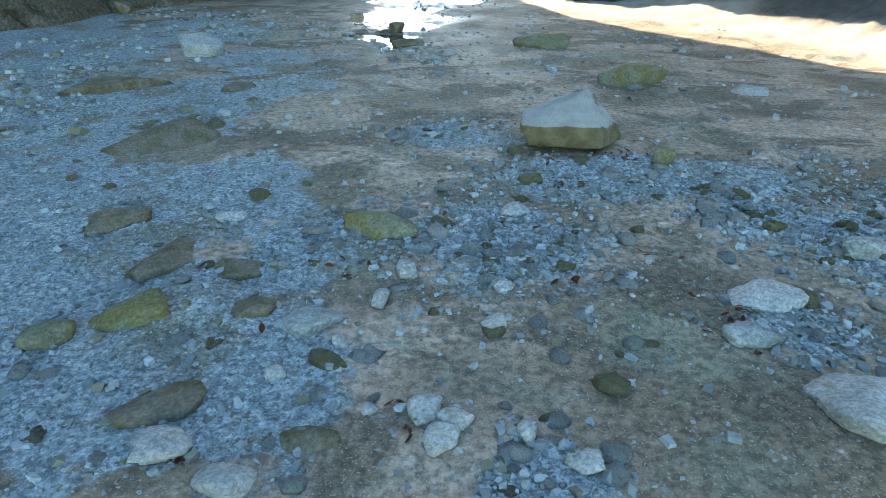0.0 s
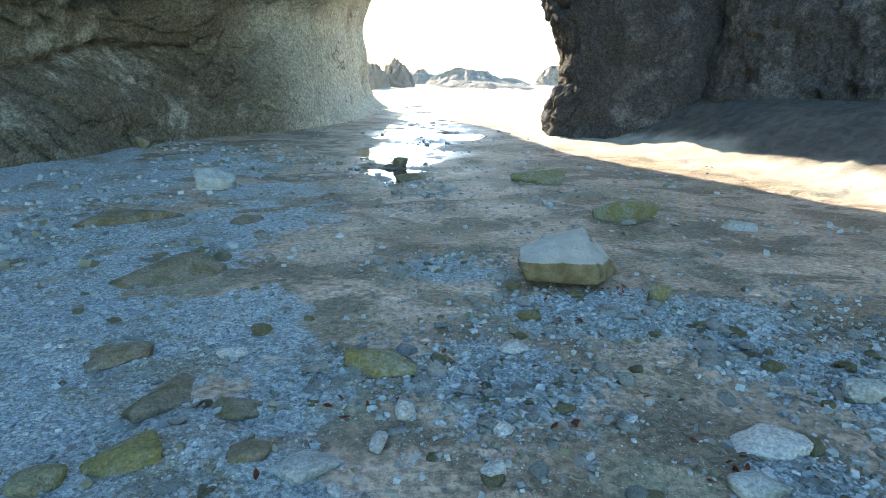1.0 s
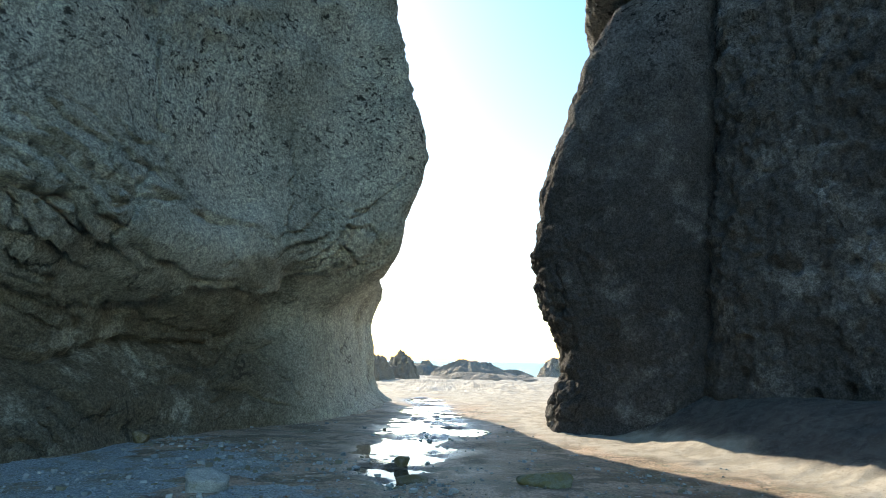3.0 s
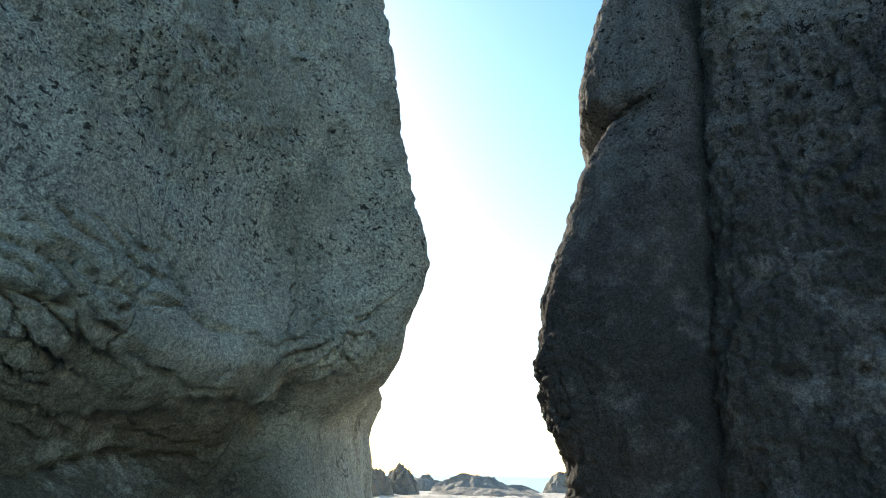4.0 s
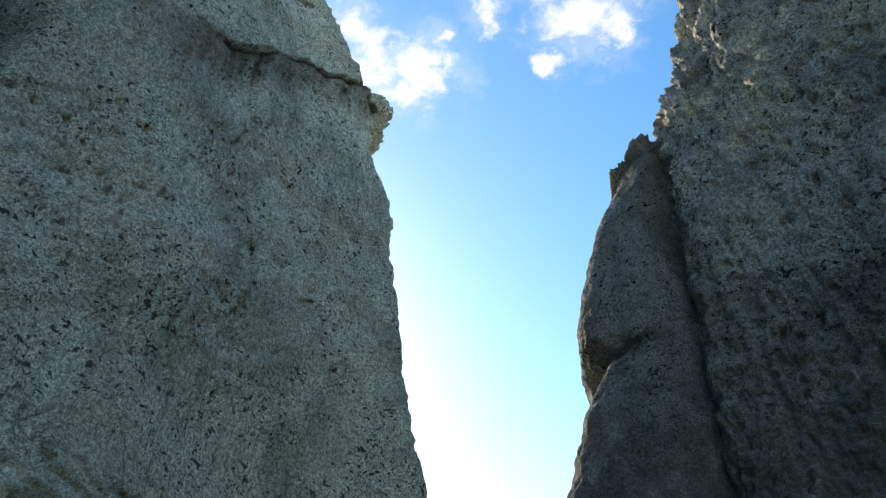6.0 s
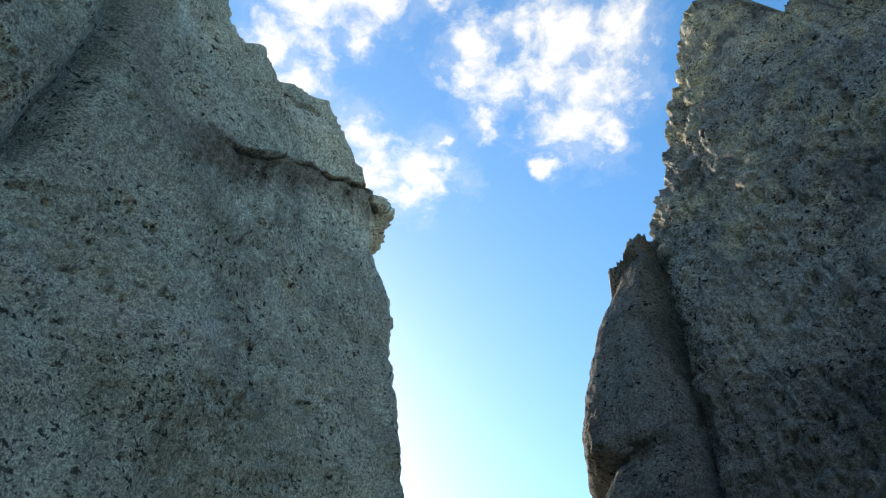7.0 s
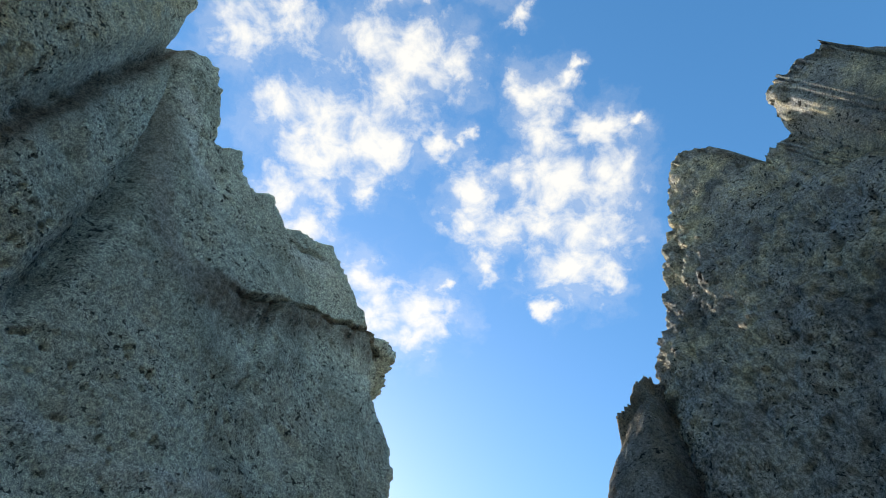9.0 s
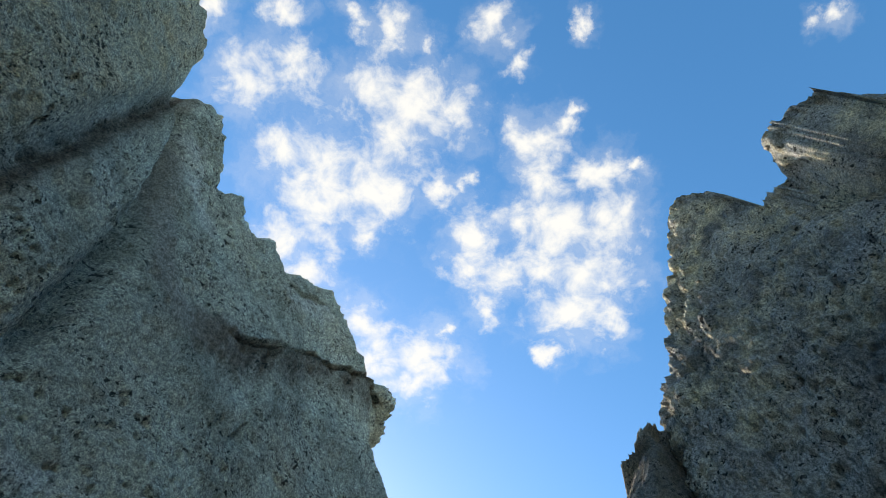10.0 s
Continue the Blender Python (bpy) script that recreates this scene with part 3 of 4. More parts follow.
# overhanging folds on the western wall: depth, fade below, then the edge as stations and heights
WEST_FOLDS = [
    (0.34, 0.8, (4.5, 5.5, 6.6, 6.79, 7.03, 7.36, 7.67, 7.86, 8.38, 8.94), (2.4, 2.9, 2.47, 2.32, 2.32, 2.36, 2.6, 2.77, 2.95, 3.5)),
    (0.22, 0.4, (6.2, 6.66, 6.83, 6.93, 7.17, 7.3, 7.5), (3.9, 3.72, 3.74, 3.33, 3.02, 2.93, 2.8)),
    (0.13, 0.3, (6.3, 6.68, 6.81, 6.92, 7.14, 7.4), (4.5, 4.39, 4.24, 4.2, 4.08, 4.0)),
    (0.22, 0.35, (6.0, 6.58, 6.78, 7.02, 7.22), (3.3, 3.17, 3.1, 2.76, 2.7)),
    (0.15, 0.3, (7.2, 7.45, 7.64, 7.83, 8.34), (3.2, 3.02, 2.95, 2.95, 3.1)),
    (0.14, 0.4, (7.35, 7.49, 7.61, 8.04, 8.31, 8.42), (5.3, 4.85, 4.12, 4.08, 3.98, 3.6)),
    (0.16, 0.35, (6.2, 6.54, 6.79, 7.2, 7.77, 8.39, 9.15), (1.75, 1.68, 1.5, 1.8, 1.85, 1.6, 2.0)),
    (0.10, 0.25, (7.3, 7.6, 8.0, 8.5, 9.0), (2.2, 2.1, 2.0, 1.9, 1.2)),
    (0.15, 0.3, (6.6, 6.76, 6.9, 7.06, 7.22, 7.3), (1.35, 1.1, 0.8, 0.58, 0.78, 0.95)),
    (0.09, 0.25, (7.3, 7.7, 8.2, 8.7, 9.2), (1.25, 1.05, 0.85, 0.6, 0.3)),
    (0.30, 0.8, (6.5, 6.69, 7.08, 7.61, 8.19, 8.52, 9.4), (15.4, 15.82, 17.14, 19.0, 20.6, 21.2, 21.3)),
    (0.25, 0.5, (6.8, 6.95, 7.3, 7.6), (19.9, 20.1, 21.3, 21.9)),
]

# narrow cracks: width, depth, then stations and heights along them
WEST_CRACKS = [
    (0.045, 0.14, ((8.44, 6.8), (8.54, 5.67), (8.48, 4.8), (8.39, 4.16))),
    (0.035, 0.10, ((8.08, 5.7), (8.12, 5.3), (8.26, 5.05), (8.36, 4.98))),
    (0.045, 0.13, ((7.30, 4.6), (7.2, 3.9), (7.1, 3.45), (7.05, 2.9))),
    (0.04, 0.12, ((7.47, 5.3), (7.55, 4.5), (7.72, 4.15), (8.0, 4.05))),
    (0.05, 0.14, ((6.55, 4.75), (6.75, 4.5), (6.95, 4.15), (7.25, 4.05), (7.5, 4.2))),
    (0.04, 0.10, ((7.02, 8.8), (7.12, 7.7), (7.3, 7.2), (7.36, 5.8), (7.44, 5.2))),
    (0.04, 0.09, ((8.6, 4.9), (8.9, 4.6), (9.2, 4.9), (9.6, 5.9))),
    (0.04, 0.10, ((8.55, 2.4), (8.75, 1.9), (8.95, 1.2), (9.3, 0.5))),
    (0.05, 0.12, ((7.7, 14.6), (8.0, 14.2), (8.3, 13.7), (8.6, 13.8))),
]


def line_reach(u, z, line, stretch=2.7):
    """Distance in metres on the wall to a line of stations and heights."""
    best = np.full(np.broadcast_shapes(u.shape, z.shape), 99.0)
    for (a, b), (c, d) in zip(line, line[1:]):
        ax, dx, dz = a * stretch, (c - a) * stretch, d - b
        t = np.clip(((u * stretch - ax) * dx + (z - b) * dz) / (dx * dx + dz * dz), 0, 1)
        best = np.minimum(best, np.hypot(u * stretch - ax - t * dx, z - b - t * dz))
    return best


def folds(u, z, p):
    d = 0.0
    wave = 0.16 * fbm(p, 0.9, 4, 181) + 0.07 * fbm(p, 0.22, 3, 182)
    for depth, fade, us, zs in WEST_FOLDS:
        below = np.interp(u, us, zs)[None, :] + wave - z
        ragged = smooth(-0.45, 0.25, fbm(p, 1.1, 3, 185 + len(us)))
        ends = smooth(us[0] - 0.1, us[0] + 0.4, u) * (1 - smooth(us[-1] - 0.4, us[-1] + 0.1, u))
        d = d - (0.6 * depth + 0.1) * (0.4 + 0.6 * ragged) * ends[None, :] * smooth(0.0, 0.05, below) * np.exp(-(np.clip(below, 0, None) / 0.11) ** 2)
        d = d - 0.7 * depth * ragged * ends[None, :] * smooth(0.0, 0.06, below) * np.exp(-np.clip(below, 0, None) / fade)
        d = d + 0.18 * depth * ends[None, :] * np.exp(-(np.clip(-below, 0, None) / 0.25) ** 2) * (below < 0)
    return d


def west_rough(u, p):
    z = p[..., 2]
    v = np.broadcast_to(u[None, :], z.shape)
    edge = np.exp(-((u - 10.3) / 0.7) ** 2)[None, :]
    high = smooth(5.0, 9.0, z)
    d = (0.28 - 0.15 * edge) * fbm(p, 3.2, 3, 101) + (0.045 + 0.085 * high) * fbm(p, 0.9, 4, 111) + (0.03 + 0.10 * high) * fbm(p, 0.3, 3, 121, 0.6)
    bend = p + 0.5 * stacked(fbm(p, 1.4, 3, 131), fbm(p, 1.4, 3, 132), fbm(p, 1.4, 3, 133))
    f1, f2 = cell_edges(bend * np.array((0.55, 0.55, 1.0)), 1.25, 141)
    d = d - 0.05 * (1 - high) * smooth(0.05, 0.0, f2 - f1) * smooth(-0.05, 0.25, fbm(p, 2.0, 3, 145)) + 0.03 * (1 - high) * (0.5 - f1)
    strata = np.abs(((z + 0.14 * p[..., 1] + 0.8 * fbm(p, 2.5, 3, 151)) / 0.55) % 1.0 - 0.5)
    d = d + 0.12 * (strata - 0.25) * smooth(4.2, 2.8, z) * smooth(0.9, 2.0, z) * (1 - smooth(8.8, 9.4, v))
    d = d + folds(u, z, p)
    # flaking plates that dip towards the middle of the bulge
    bowl = np.where(v < 7.9, 0.75 * (v - 7.9) ** 2, 2.2 * (np.minimum(v, 8.9) - 7.9) ** 2)
    bed = (z - bowl) / 0.46 + 1.7 * fbm(p, 1.7, 6, 155, 0.56)
    saw = bed % 1.0
    shed = smooth(-0.15, 0.2, fbm(p, 1.7, 3, 156)) * (smooth(5.6, 4.2, z) * smooth(1.9, 2.3, z) + 0.55 * smooth(2.3, 1.9, z)) * (1 - smooth(8.9, 9.6, v))
    d = d + shed * (0.13 * (1 - saw) ** 0.6 - 0.16 * smooth(0.80, 0.93, saw))
    chips = (2.1 * bed + 1.5 * fbm(p, 0.5, 4, 159)) % 1.0
    d = d + 0.028 * shed * ((1 - chips) - 1.6 * smooth(0.80, 0.95, chips))
    jitter = 0.10 * fbm(p, 0.6, 4, 183)
    for wide, deep, line in WEST_CRACKS:
        d = d - deep * smooth(wide, 0.0, line_reach(v + jitter, z + jitter, line))
    # the hollow behind the lip and the slanting scores under the nose
    d = d - 0.5 * np.exp(-((v - 8.75 - 0.25 * (2.9 - z)) / 0.17) ** 2 - ((z - 2.85) / 0.75) ** 2)
    across = 0.65 * (v * 2.7 - 24.0) - 0.76 * (z - 4.5)
    along = 0.76 * (v * 2.7 - 24.0) + 0.65 * (z - 4.5)
    under = smooth(8.45, 8.9, v) * (1 - smooth(9.9, 10.3, v)) * smooth(3.0, 3.6, z) * (1 - smooth(5.2, 6.6, z))
    d = d + 0.12 * under * fbm(stacked(across, 0.16 * along, 0.0), 0.42, 4, 157, 0.6)
    foot = smooth(0.55, 0.1, np.abs(z - 0.25)) * np.exp(-((v - 7.3) / 0.28) ** 2)
    d = d - 0.4 * foot
    flute = (smooth(9.2, 9.8, u) * (1 - smooth(12.2, 12.8, u)))[None, :] * smooth(5.0, 3.8, z)
    d = d + 0.26 * flute * fbm(stacked(v * 2.7 + 0.25 * z, 0.14 * z, 0.0), 0.75, 4, 158)
    gully = np.interp(z, (9.0, 10.6, 12.7, 14.6, 16.6, 17.9, 18.8, 20.5), (5.42, 5.38, 5.31, 5.21, 5.05, 4.9, 4.71, 4.4))
    deep = smooth(9.0, 11.5, z)
    d = d - 0.6 * np.exp(-((v - gully) / 0.13) ** 2) * deep
    d = d + 0.55 * smooth(0.02, 0.30, gully - v) * deep
    d = d + 0.5 * smooth(4.36, 4.16, v) * smooth(10.5, 12.5, z) * (1 - 0.95 * smooth(16.5, 20.0, z)) - 0.3 * np.exp(-((v - 4.42) / 0.07) ** 2) * smooth(10.5, 12.5, z)
    groove = np.interp(z, (12.2, 12.7, 13.8, 16.1, 17.2), (7.06, 7.1, 7.19, 7.04, 7.1))
    d = d - 0.24 * np.exp(-((v - groove) / 0.05) ** 2) * smooth(12.3, 13.2, z) * (1 - smooth(16.6, 17.2, z))
    f1, f2 = cell_edges(p, 0.33, 161)
    rough = (1 - 0.85 * west_zones(u, p)["plain"]) * high
    d = d - 0.13 * smooth(0.30, 0.12, f1) * smooth(-0.1, 0.3, fbm(p, 1.6, 3, 171)) * rough
    f1, f2 = cell_edges(p * np.array((1.0, 1.0, 1.5)), 0.17, 163)
    return d - 0.06 * smooth(0.36, 0.15, f1) * smooth(-0.2, 0.2, fbm(p, 2.1, 3, 173)) * rough


def west_zones(u, p):
    """Where the wall is stained brown, bleached, paled by painted bounce light, smoothed or grown with ochre lichen."""
    z = p[..., 2]
    v = np.broadcast_to(u[None, :], z.shape) + 0.05 * fbm(p, 0.7, 4, 191)
    ledge = np.interp(v, (6.2, 6.69, 7.08, 7.61, 8.19, 8.52, 9.4), (15.3, 15.82, 17.14, 19.0, 20.6, 21.2, 21.3))
    below = ledge - z + 0.35 * fbm(p * np.array((1.0, 1.0, 0.3)), 0.5, 3, 193)
    stain = smooth(-0.1, 0.1, below) * (1 - smooth(0.7, 2.4, below)) * smooth(6.1, 6.5, v) * (1 - smooth(9.0, 9.6, v))
    stain = np.maximum(stain, np.exp(-((v - 4.46) / 0.09) ** 2) * smooth(9.0, 11.5, z))
    ramp = line_reach(v, z, ((4.8, 18.6), (4.97, 17.87), (5.4, 15.9), (5.75, 14.8), (6.13, 14.4), (6.42, 14.8), (6.69, 15.5)))
    plain = smooth(0.75, 0.25, ramp + 0.2 * fbm(p, 0.8, 3, 195))
    pale = smooth(0.42, 0.1, line_reach(v, z, ((5.2, 8.6), (5.83, 8.78), (6.14, 9.06), (6.5, 9.16), (6.9, 9.77), (7.3, 10.6))) + 0.2 * fbm(p, 0.6, 3, 197))
    pale = np.maximum(pale, smooth(0.7, 0.2, line_reach(v, z, ((4.9, 19.6), (5.3, 18.6), (5.7, 18.2)))))
    pale = np.maximum(pale, smooth(0.5, 0.2, line_reach(v, z, ((6.95, 19.4), (7.2, 20.3), (7.55, 21.4)))) * 0.9)
    # Flutes: pale rock, with light bounced off the ground added to its colour.
    pale = np.maximum(pale, 0.45 * smooth(9.3, 10.6, v) * (1 - smooth(12.5, 13.0, v)) * smooth(4.6, 3.4, z))
    ochre = smooth(4.4, 4.1, v) * smooth(9.0, 12.0, z)
    return {"stain": stain, "plain": plain, "pale": pale, "ochre": ochre}



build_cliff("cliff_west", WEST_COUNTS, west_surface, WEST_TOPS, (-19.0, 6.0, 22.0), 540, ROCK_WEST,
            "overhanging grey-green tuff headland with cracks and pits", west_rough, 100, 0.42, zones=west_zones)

# the eastern headland
EAST_PLAN = [(38, -34), (24, -24), (15.3, -12), (13.5, -3), (12.6, 3.0), (11.5, 4.6), (10.6, 6.1), (9.9, 7.1), (9.0, 8.2), (8.2, 9.6),
             (7.2, 11.1), (6.2, 12.6), (6.9, 14.8), (8.6, 20), (12, 27), (32, 26)]
EAST_TOPS = [(0, 5), (1, 8), (2, 17), (3, 20), (3.8, 18.6), (4, 20.5), (4.2, 21.7), (4.8, 21.8), (5.0, 22.0), (5.4, 22.1), (5.55, 21.8), (5.7, 21.4), (6.3, 21.6),
             (6.7, 21.4), (6.95, 22.6), (7.2, 24.5), (7.45, 25.3), (7.7, 25.6), (7.95, 25.9), (8.2, 25.7), (8.45, 25.4), (8.7, 24.6), (8.95, 23.7), (9.2, 23.0), (9.45, 22.6),
             (9.7, 22.3), (10, 21.6), (10.2, 20.9), (10.45, 19.9), (10.7, 19.5), (11, 19.3), (12, 18.5), (13, 18.5), (14, 18), (15, 14), (16, 5)]
EAST_COUNTS = [4, 10, 20, 50, 60, 60, 60, 60, 70, 80, 90, 60, 30, 8, 6, 6]
EAST_EDGE = [(0, -0.75), (3, -0.7), (7, -0.25), (10, -0.1), (13, 0.15), (15, 0.4), (18.5, 0.85)]


def east_surface(u, z):
    plan = loop_curve(EAST_PLAN, u)
    n = plan_normal(plan)
    n = n * np.sign(np.median(((plan - np.array((19.0, 3.0))) * n).sum(-1)))
    xy = np.repeat(plan[None], z.shape[0], axis=0)
    xy[..., 0] = xy[..., 0] + np.exp(-((u - 11.2) / 1.3) ** 2)[None, :] * table(z, EAST_EDGE)
    knob = 1.3 * smooth(20.2, 21.5, z) * (smooth(5.75, 5.35, u) * (1 - smooth(4.2, 3.4, u)))[None, :]
    brink = np.interp(u, (3.6, 4.6, 5.2, 5.6, 6.2), (15.0, 17.0, 18.6, 19.6, 20.0))[None, :]
    hollow = 1.2 * np.exp(-((z - brink) / 0.9) ** 2) * (smooth(6.6, 5.9, u) * (1 - smooth(4.4, 3.6, u)))[None, :]
    xy[..., 0] = xy[..., 0] - 0.2 * smooth(12.5, 16.5, z) * np.exp(-((u - 8.5) / 0.7) ** 2)[None, :]
    flare = 0.15 * smooth(2.2, 0.2, z)
    xy = xy + n[None] * (knob - hollow + flare)[..., None]
    return stacked(xy[..., 0], xy[..., 1], z)


def east_rough(u, p):
    z = p[..., 2]
    v = np.broadcast_to(u[None, :], z.shape)
    d = 0.17 * fbm(p, 2.8, 3, 201) + 0.15 * fbm(p * np.array((1, 1, 0.55)), 0.9, 4, 211) + 0.09 * fbm(p, 0.4, 3, 219) + (0.10 + 0.08 * smooth(0, 9, z)) * fbm(p, 0.26, 3, 221, 0.65)
    ribs = fbm(p * np.array((1.0, 1.0, 0.22)), 0.8, 4, 231)
    d = d + 0.26 * np.abs(ribs) * smooth(0.3, 2, z)
    # scalloped and spiky weathering on the brow that faces the sea
    brow = smooth(8.2, 9.0, v + 0.05 * (z - 20)) * smooth(14.0, 16.5, z)
    f1, f2 = cell_edges(p * np.array((1.0, 1.0, 0.7)), 0.6, 243)
    d = d + 0.5 * brow * (0.75 - f1) * smooth(-0.35, 0.1, fbm(p, 1.5, 3, 245)) + 0.12 * brow * fbm(p, 0.2, 3, 247, 0.7)
    f1, f2 = cell_edges(p, 0.45, 241)
    return d - 0.14 * smooth(0.35, 0.15, f1) * smooth(-0.1, 0.3, fbm(p, 1.6, 3, 251))


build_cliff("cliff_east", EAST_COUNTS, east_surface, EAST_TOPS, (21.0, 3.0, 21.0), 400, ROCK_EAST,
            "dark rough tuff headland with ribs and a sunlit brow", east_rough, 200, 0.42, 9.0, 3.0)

# the slab that leans against the eastern headland beside a dark cleft
SLAB_PLAN = [(6.2, 27), (4.3, 21), (2.6, 16.2), (3.6, 14.9), (5.0, 14.3), (7.0, 14.9), (8.3, 16.2), (8.6, 21), (8.0, 27)]
SLAB_TOPS = [(0, 15), (1, 17), (2, 18.9), (3, 19.1), (4, 19.6), (5, 20.5), (6, 20), (7, 17), (8, 15), (9, 15)]
SLAB_COUNTS = [8, 60, 110, 90, 90, 60, 20, 8, 8]
SLAB_EDGE = [(0, 0.1), (0.5, 0.15), (1.1, 0.45), (1.8, 0.4), (2.6, 0.0), (3.3, -0.2), (4.5, -0.3), (5.85, -0.1), (7.7, 0.5), (9.3, 1.05), (10.6, 1.6), (11.05, 1.95), (11.35, 1.5),
             (11.6, 1.25), (12.4, 1.3), (13, 1.45), (14.8, 1.85), (17, 2.55), (18.2, 3.2), (18.8, 3.45), (19.2, 3.0), (20.5, 3.7)]


def slab_surface(u, z):
    plan = loop_curve(SLAB_PLAN, u)
    xy = np.repeat(plan[None], z.shape[0], axis=0)
    share = np.clip((7.2 - plan[:, 0]) / 4.6, 0, 1.05)[None, :]
    xy[..., 0] = xy[..., 0] + share * table(z, SLAB_EDGE)
    return stacked(xy[..., 0], xy[..., 1], z)


def slab_rough(u, p):
    d = 0.14 * fbm(p, 2.6, 3, 301) + 0.09 * fbm(p, 0.8, 4, 311) + 0.11 * fbm(p, 0.28, 4, 321, 0.6)
    f1, f2 = cell_edges(p * np.array((1.0, 0.8, 0.8)) + 0.5 * fbm(p, 0.9, 3, 335)[..., None], 0.7, 331)
    rubble = smooth(6.0, 3.0, p[..., 2]) * smooth(4.0, 2.6, p[..., 0])
    d = d + rubble * (0.16 * (0.55 - f1) - 0.10 * smooth(0.12, 0.0, f2 - f1) + 0.30 * np.abs(fbm(p * np.array((1.0, 1.0, 0.7)), 0.75, 4, 341, 0.6)))
    crack = np.abs(p[..., 2] - 10.9 - 0.45 * (p[..., 0] - 4.5) + 0.3 * fbm(p, 1.2, 3, 351))
    return d - 0.1 * smooth(0.12, 0.0, crack) * smooth(7.5, 6.5, p[..., 0])


slab = build_cliff("cliff_slab", SLAB_COUNTS, slab_surface, SLAB_TOPS, (6.4, 20.0, 19.0), 350, SHADED_SLAB,
            "tall tuff slab coloured dark for shade, with a diagonal crack beside a cleft", slab_rough, 300, 0.38)
slab.matrix_world = pose(0, 0, 0.15) @ Matrix.Scale(0.9, 4)


# ------------------------------------------------------------------ outcrops on the shore beyond the gap
def outcrop(cx, cy, width, depth, height, seed, label, peaks=1.6):
    x, y = np.meshgrid(np.linspace(-1, 1, 90), np.linspace(-1, 1, 60))
    p = stacked(cx + x * width / 2, cy + y * depth / 2, 0.0)
    dome = np.clip(1 - np.hypot(x, y) ** 2, 0, 1)
    ridge = 1 - np.abs(fbm(p + seed * 9.1, width / 3.0, 5, seed))
    z = height * dome ** 0.7 * (0.35 + 0.75 * ridge ** peaks) + 0.24 * height * fbm(p * np.array((1.0, 0.6, 1.0)), width / 8, 5, seed + 4, 0.6) * smooth(0, 0.2, dome)
    p[..., 2] = np.where(dome > 0, z, -0.3) + ground_height(cx, cy) - 0.25
    mesh = grid_mesh("rock_outcrop", p)
    mesh.materials.append(ROCK_FAR)
    return tagged(new("rock_outcrop", mesh), label, "rock", "outcrops on the far shore")


outcrop(-3.1, 45, 3.0, 4.0, 2.0, 1, "pale jagged rock outcrop in sunlight on the shore", 2.0)
outcrop(-4.4, 42, 2.6, 3.4, 1.7, 2, "low rounded pale rock beside the jagged outcrop", 2.0)
outcrop(2.2, 56, 7.0, 6.0, 1.55, 3, "grey humped rock outcrop on the far shore")
outcrop(5.0, 58, 7.5, 6.0, 0.95, 4, "long low grey rock ridge before the sea")
outcrop(3.0, 48, 10.0, 5.0, 0.7, 5, "low broken sunlit rock shelf")
outcrop(-1.5, 60, 6.0, 5.0, 1.4, 6, "low grey rocks at the water's edge")
outcrop(11.0, 62, 4.0, 4.0, 1.9, 7, "dark rock hump beside the sea")


# ------------------------------------------------------------------ boulders and slabs
def sphere_shape(level):
    bm = bmesh.new()
    bmesh.ops.create_icosphere(bm, subdivisions=level, radius=1.0)
    verts = np.array([v.co[:] for v in bm.verts])
    faces = np.array([[v.index for v in f.verts] for f in bm.faces])
    bm.free()
    return verts / np.linalg.norm(verts, axis=1, keepdims=True), faces


SHAPES = {level: sphere_shape(level) for level in (1, 2, 3, 4, 5)}


def hewn(planes, level, sharp=16.0, grain=0.03, seed=0, stretch=(1, 1, 1)):
    """A broken rock: the body inside the given planes (normal, distance), edges a little worn, surface uneven."""
    dirs, faces = SHAPES[level]
    dirs = dirs * np.array(stretch)
    dirs = dirs / np.linalg.norm(dirs, axis=1, keepdims=True)
    total = np.zeros(len(dirs))
    for nx, ny, nz, d in planes:
        length = math.sqrt(nx * nx + ny * ny + nz * nz)
        total += np.clip((dirs @ np.array((nx, ny, nz))) / length / d, 0, None) ** sharp
    verts = dirs * (np.maximum(total, 1e-9) ** (-1 / sharp))[:, None]
    size = np.ptp(verts, axis=0).max()
    lumps = fbm(verts + seed * 3.7, size * 0.3, 5, seed, 0.6) * 0.9 + 0.7 * fbm(verts + seed, size * 0.08, 3, seed + 9)
    return verts + dirs * (lumps * grain * size)[:, None], faces


def random_planes(w, d, h, rng, count=6):
    """Planes for a flat angular block of that width, depth and height, standing on z = 0."""
    rows = [(0, 0, 1, h * 0.5), (0, 0, -1, h * 0.5)]
    for k in range(count):
        a = 2 * math.pi * (k + rng.uniform(-0.3, 0.3)) / count
        tilt = rng.uniform(-0.75, 0.3)
        reach = 0.5 * math.hypot(w * math.cos(a), d * math.sin(a)) * rng.uniform(0.86, 1.14)
        rows.append((math.cos(a), math.sin(a), tilt, reach))
    for k in range(3):
        a = rng.uniform(0, 6.28)
        rows.append((0.45 * math.cos(a), 0.45 * math.sin(a), 1, h * rng.uniform(0.42, 0.55)))
    return rows


def rest(ob, x, y, sink, turn=0.0, lean=(0.0, 0.0)):
    """Puts a rock whose middle is its origin on the ground, sunk by that part of its height."""
    low = min(v.co.z for v in ob.data.vertices)
    ob.matrix_world = pose(x, y, float(ground_height(x, y)) - low * (1 - sink), lean[0], lean[1], turn)
    return ob


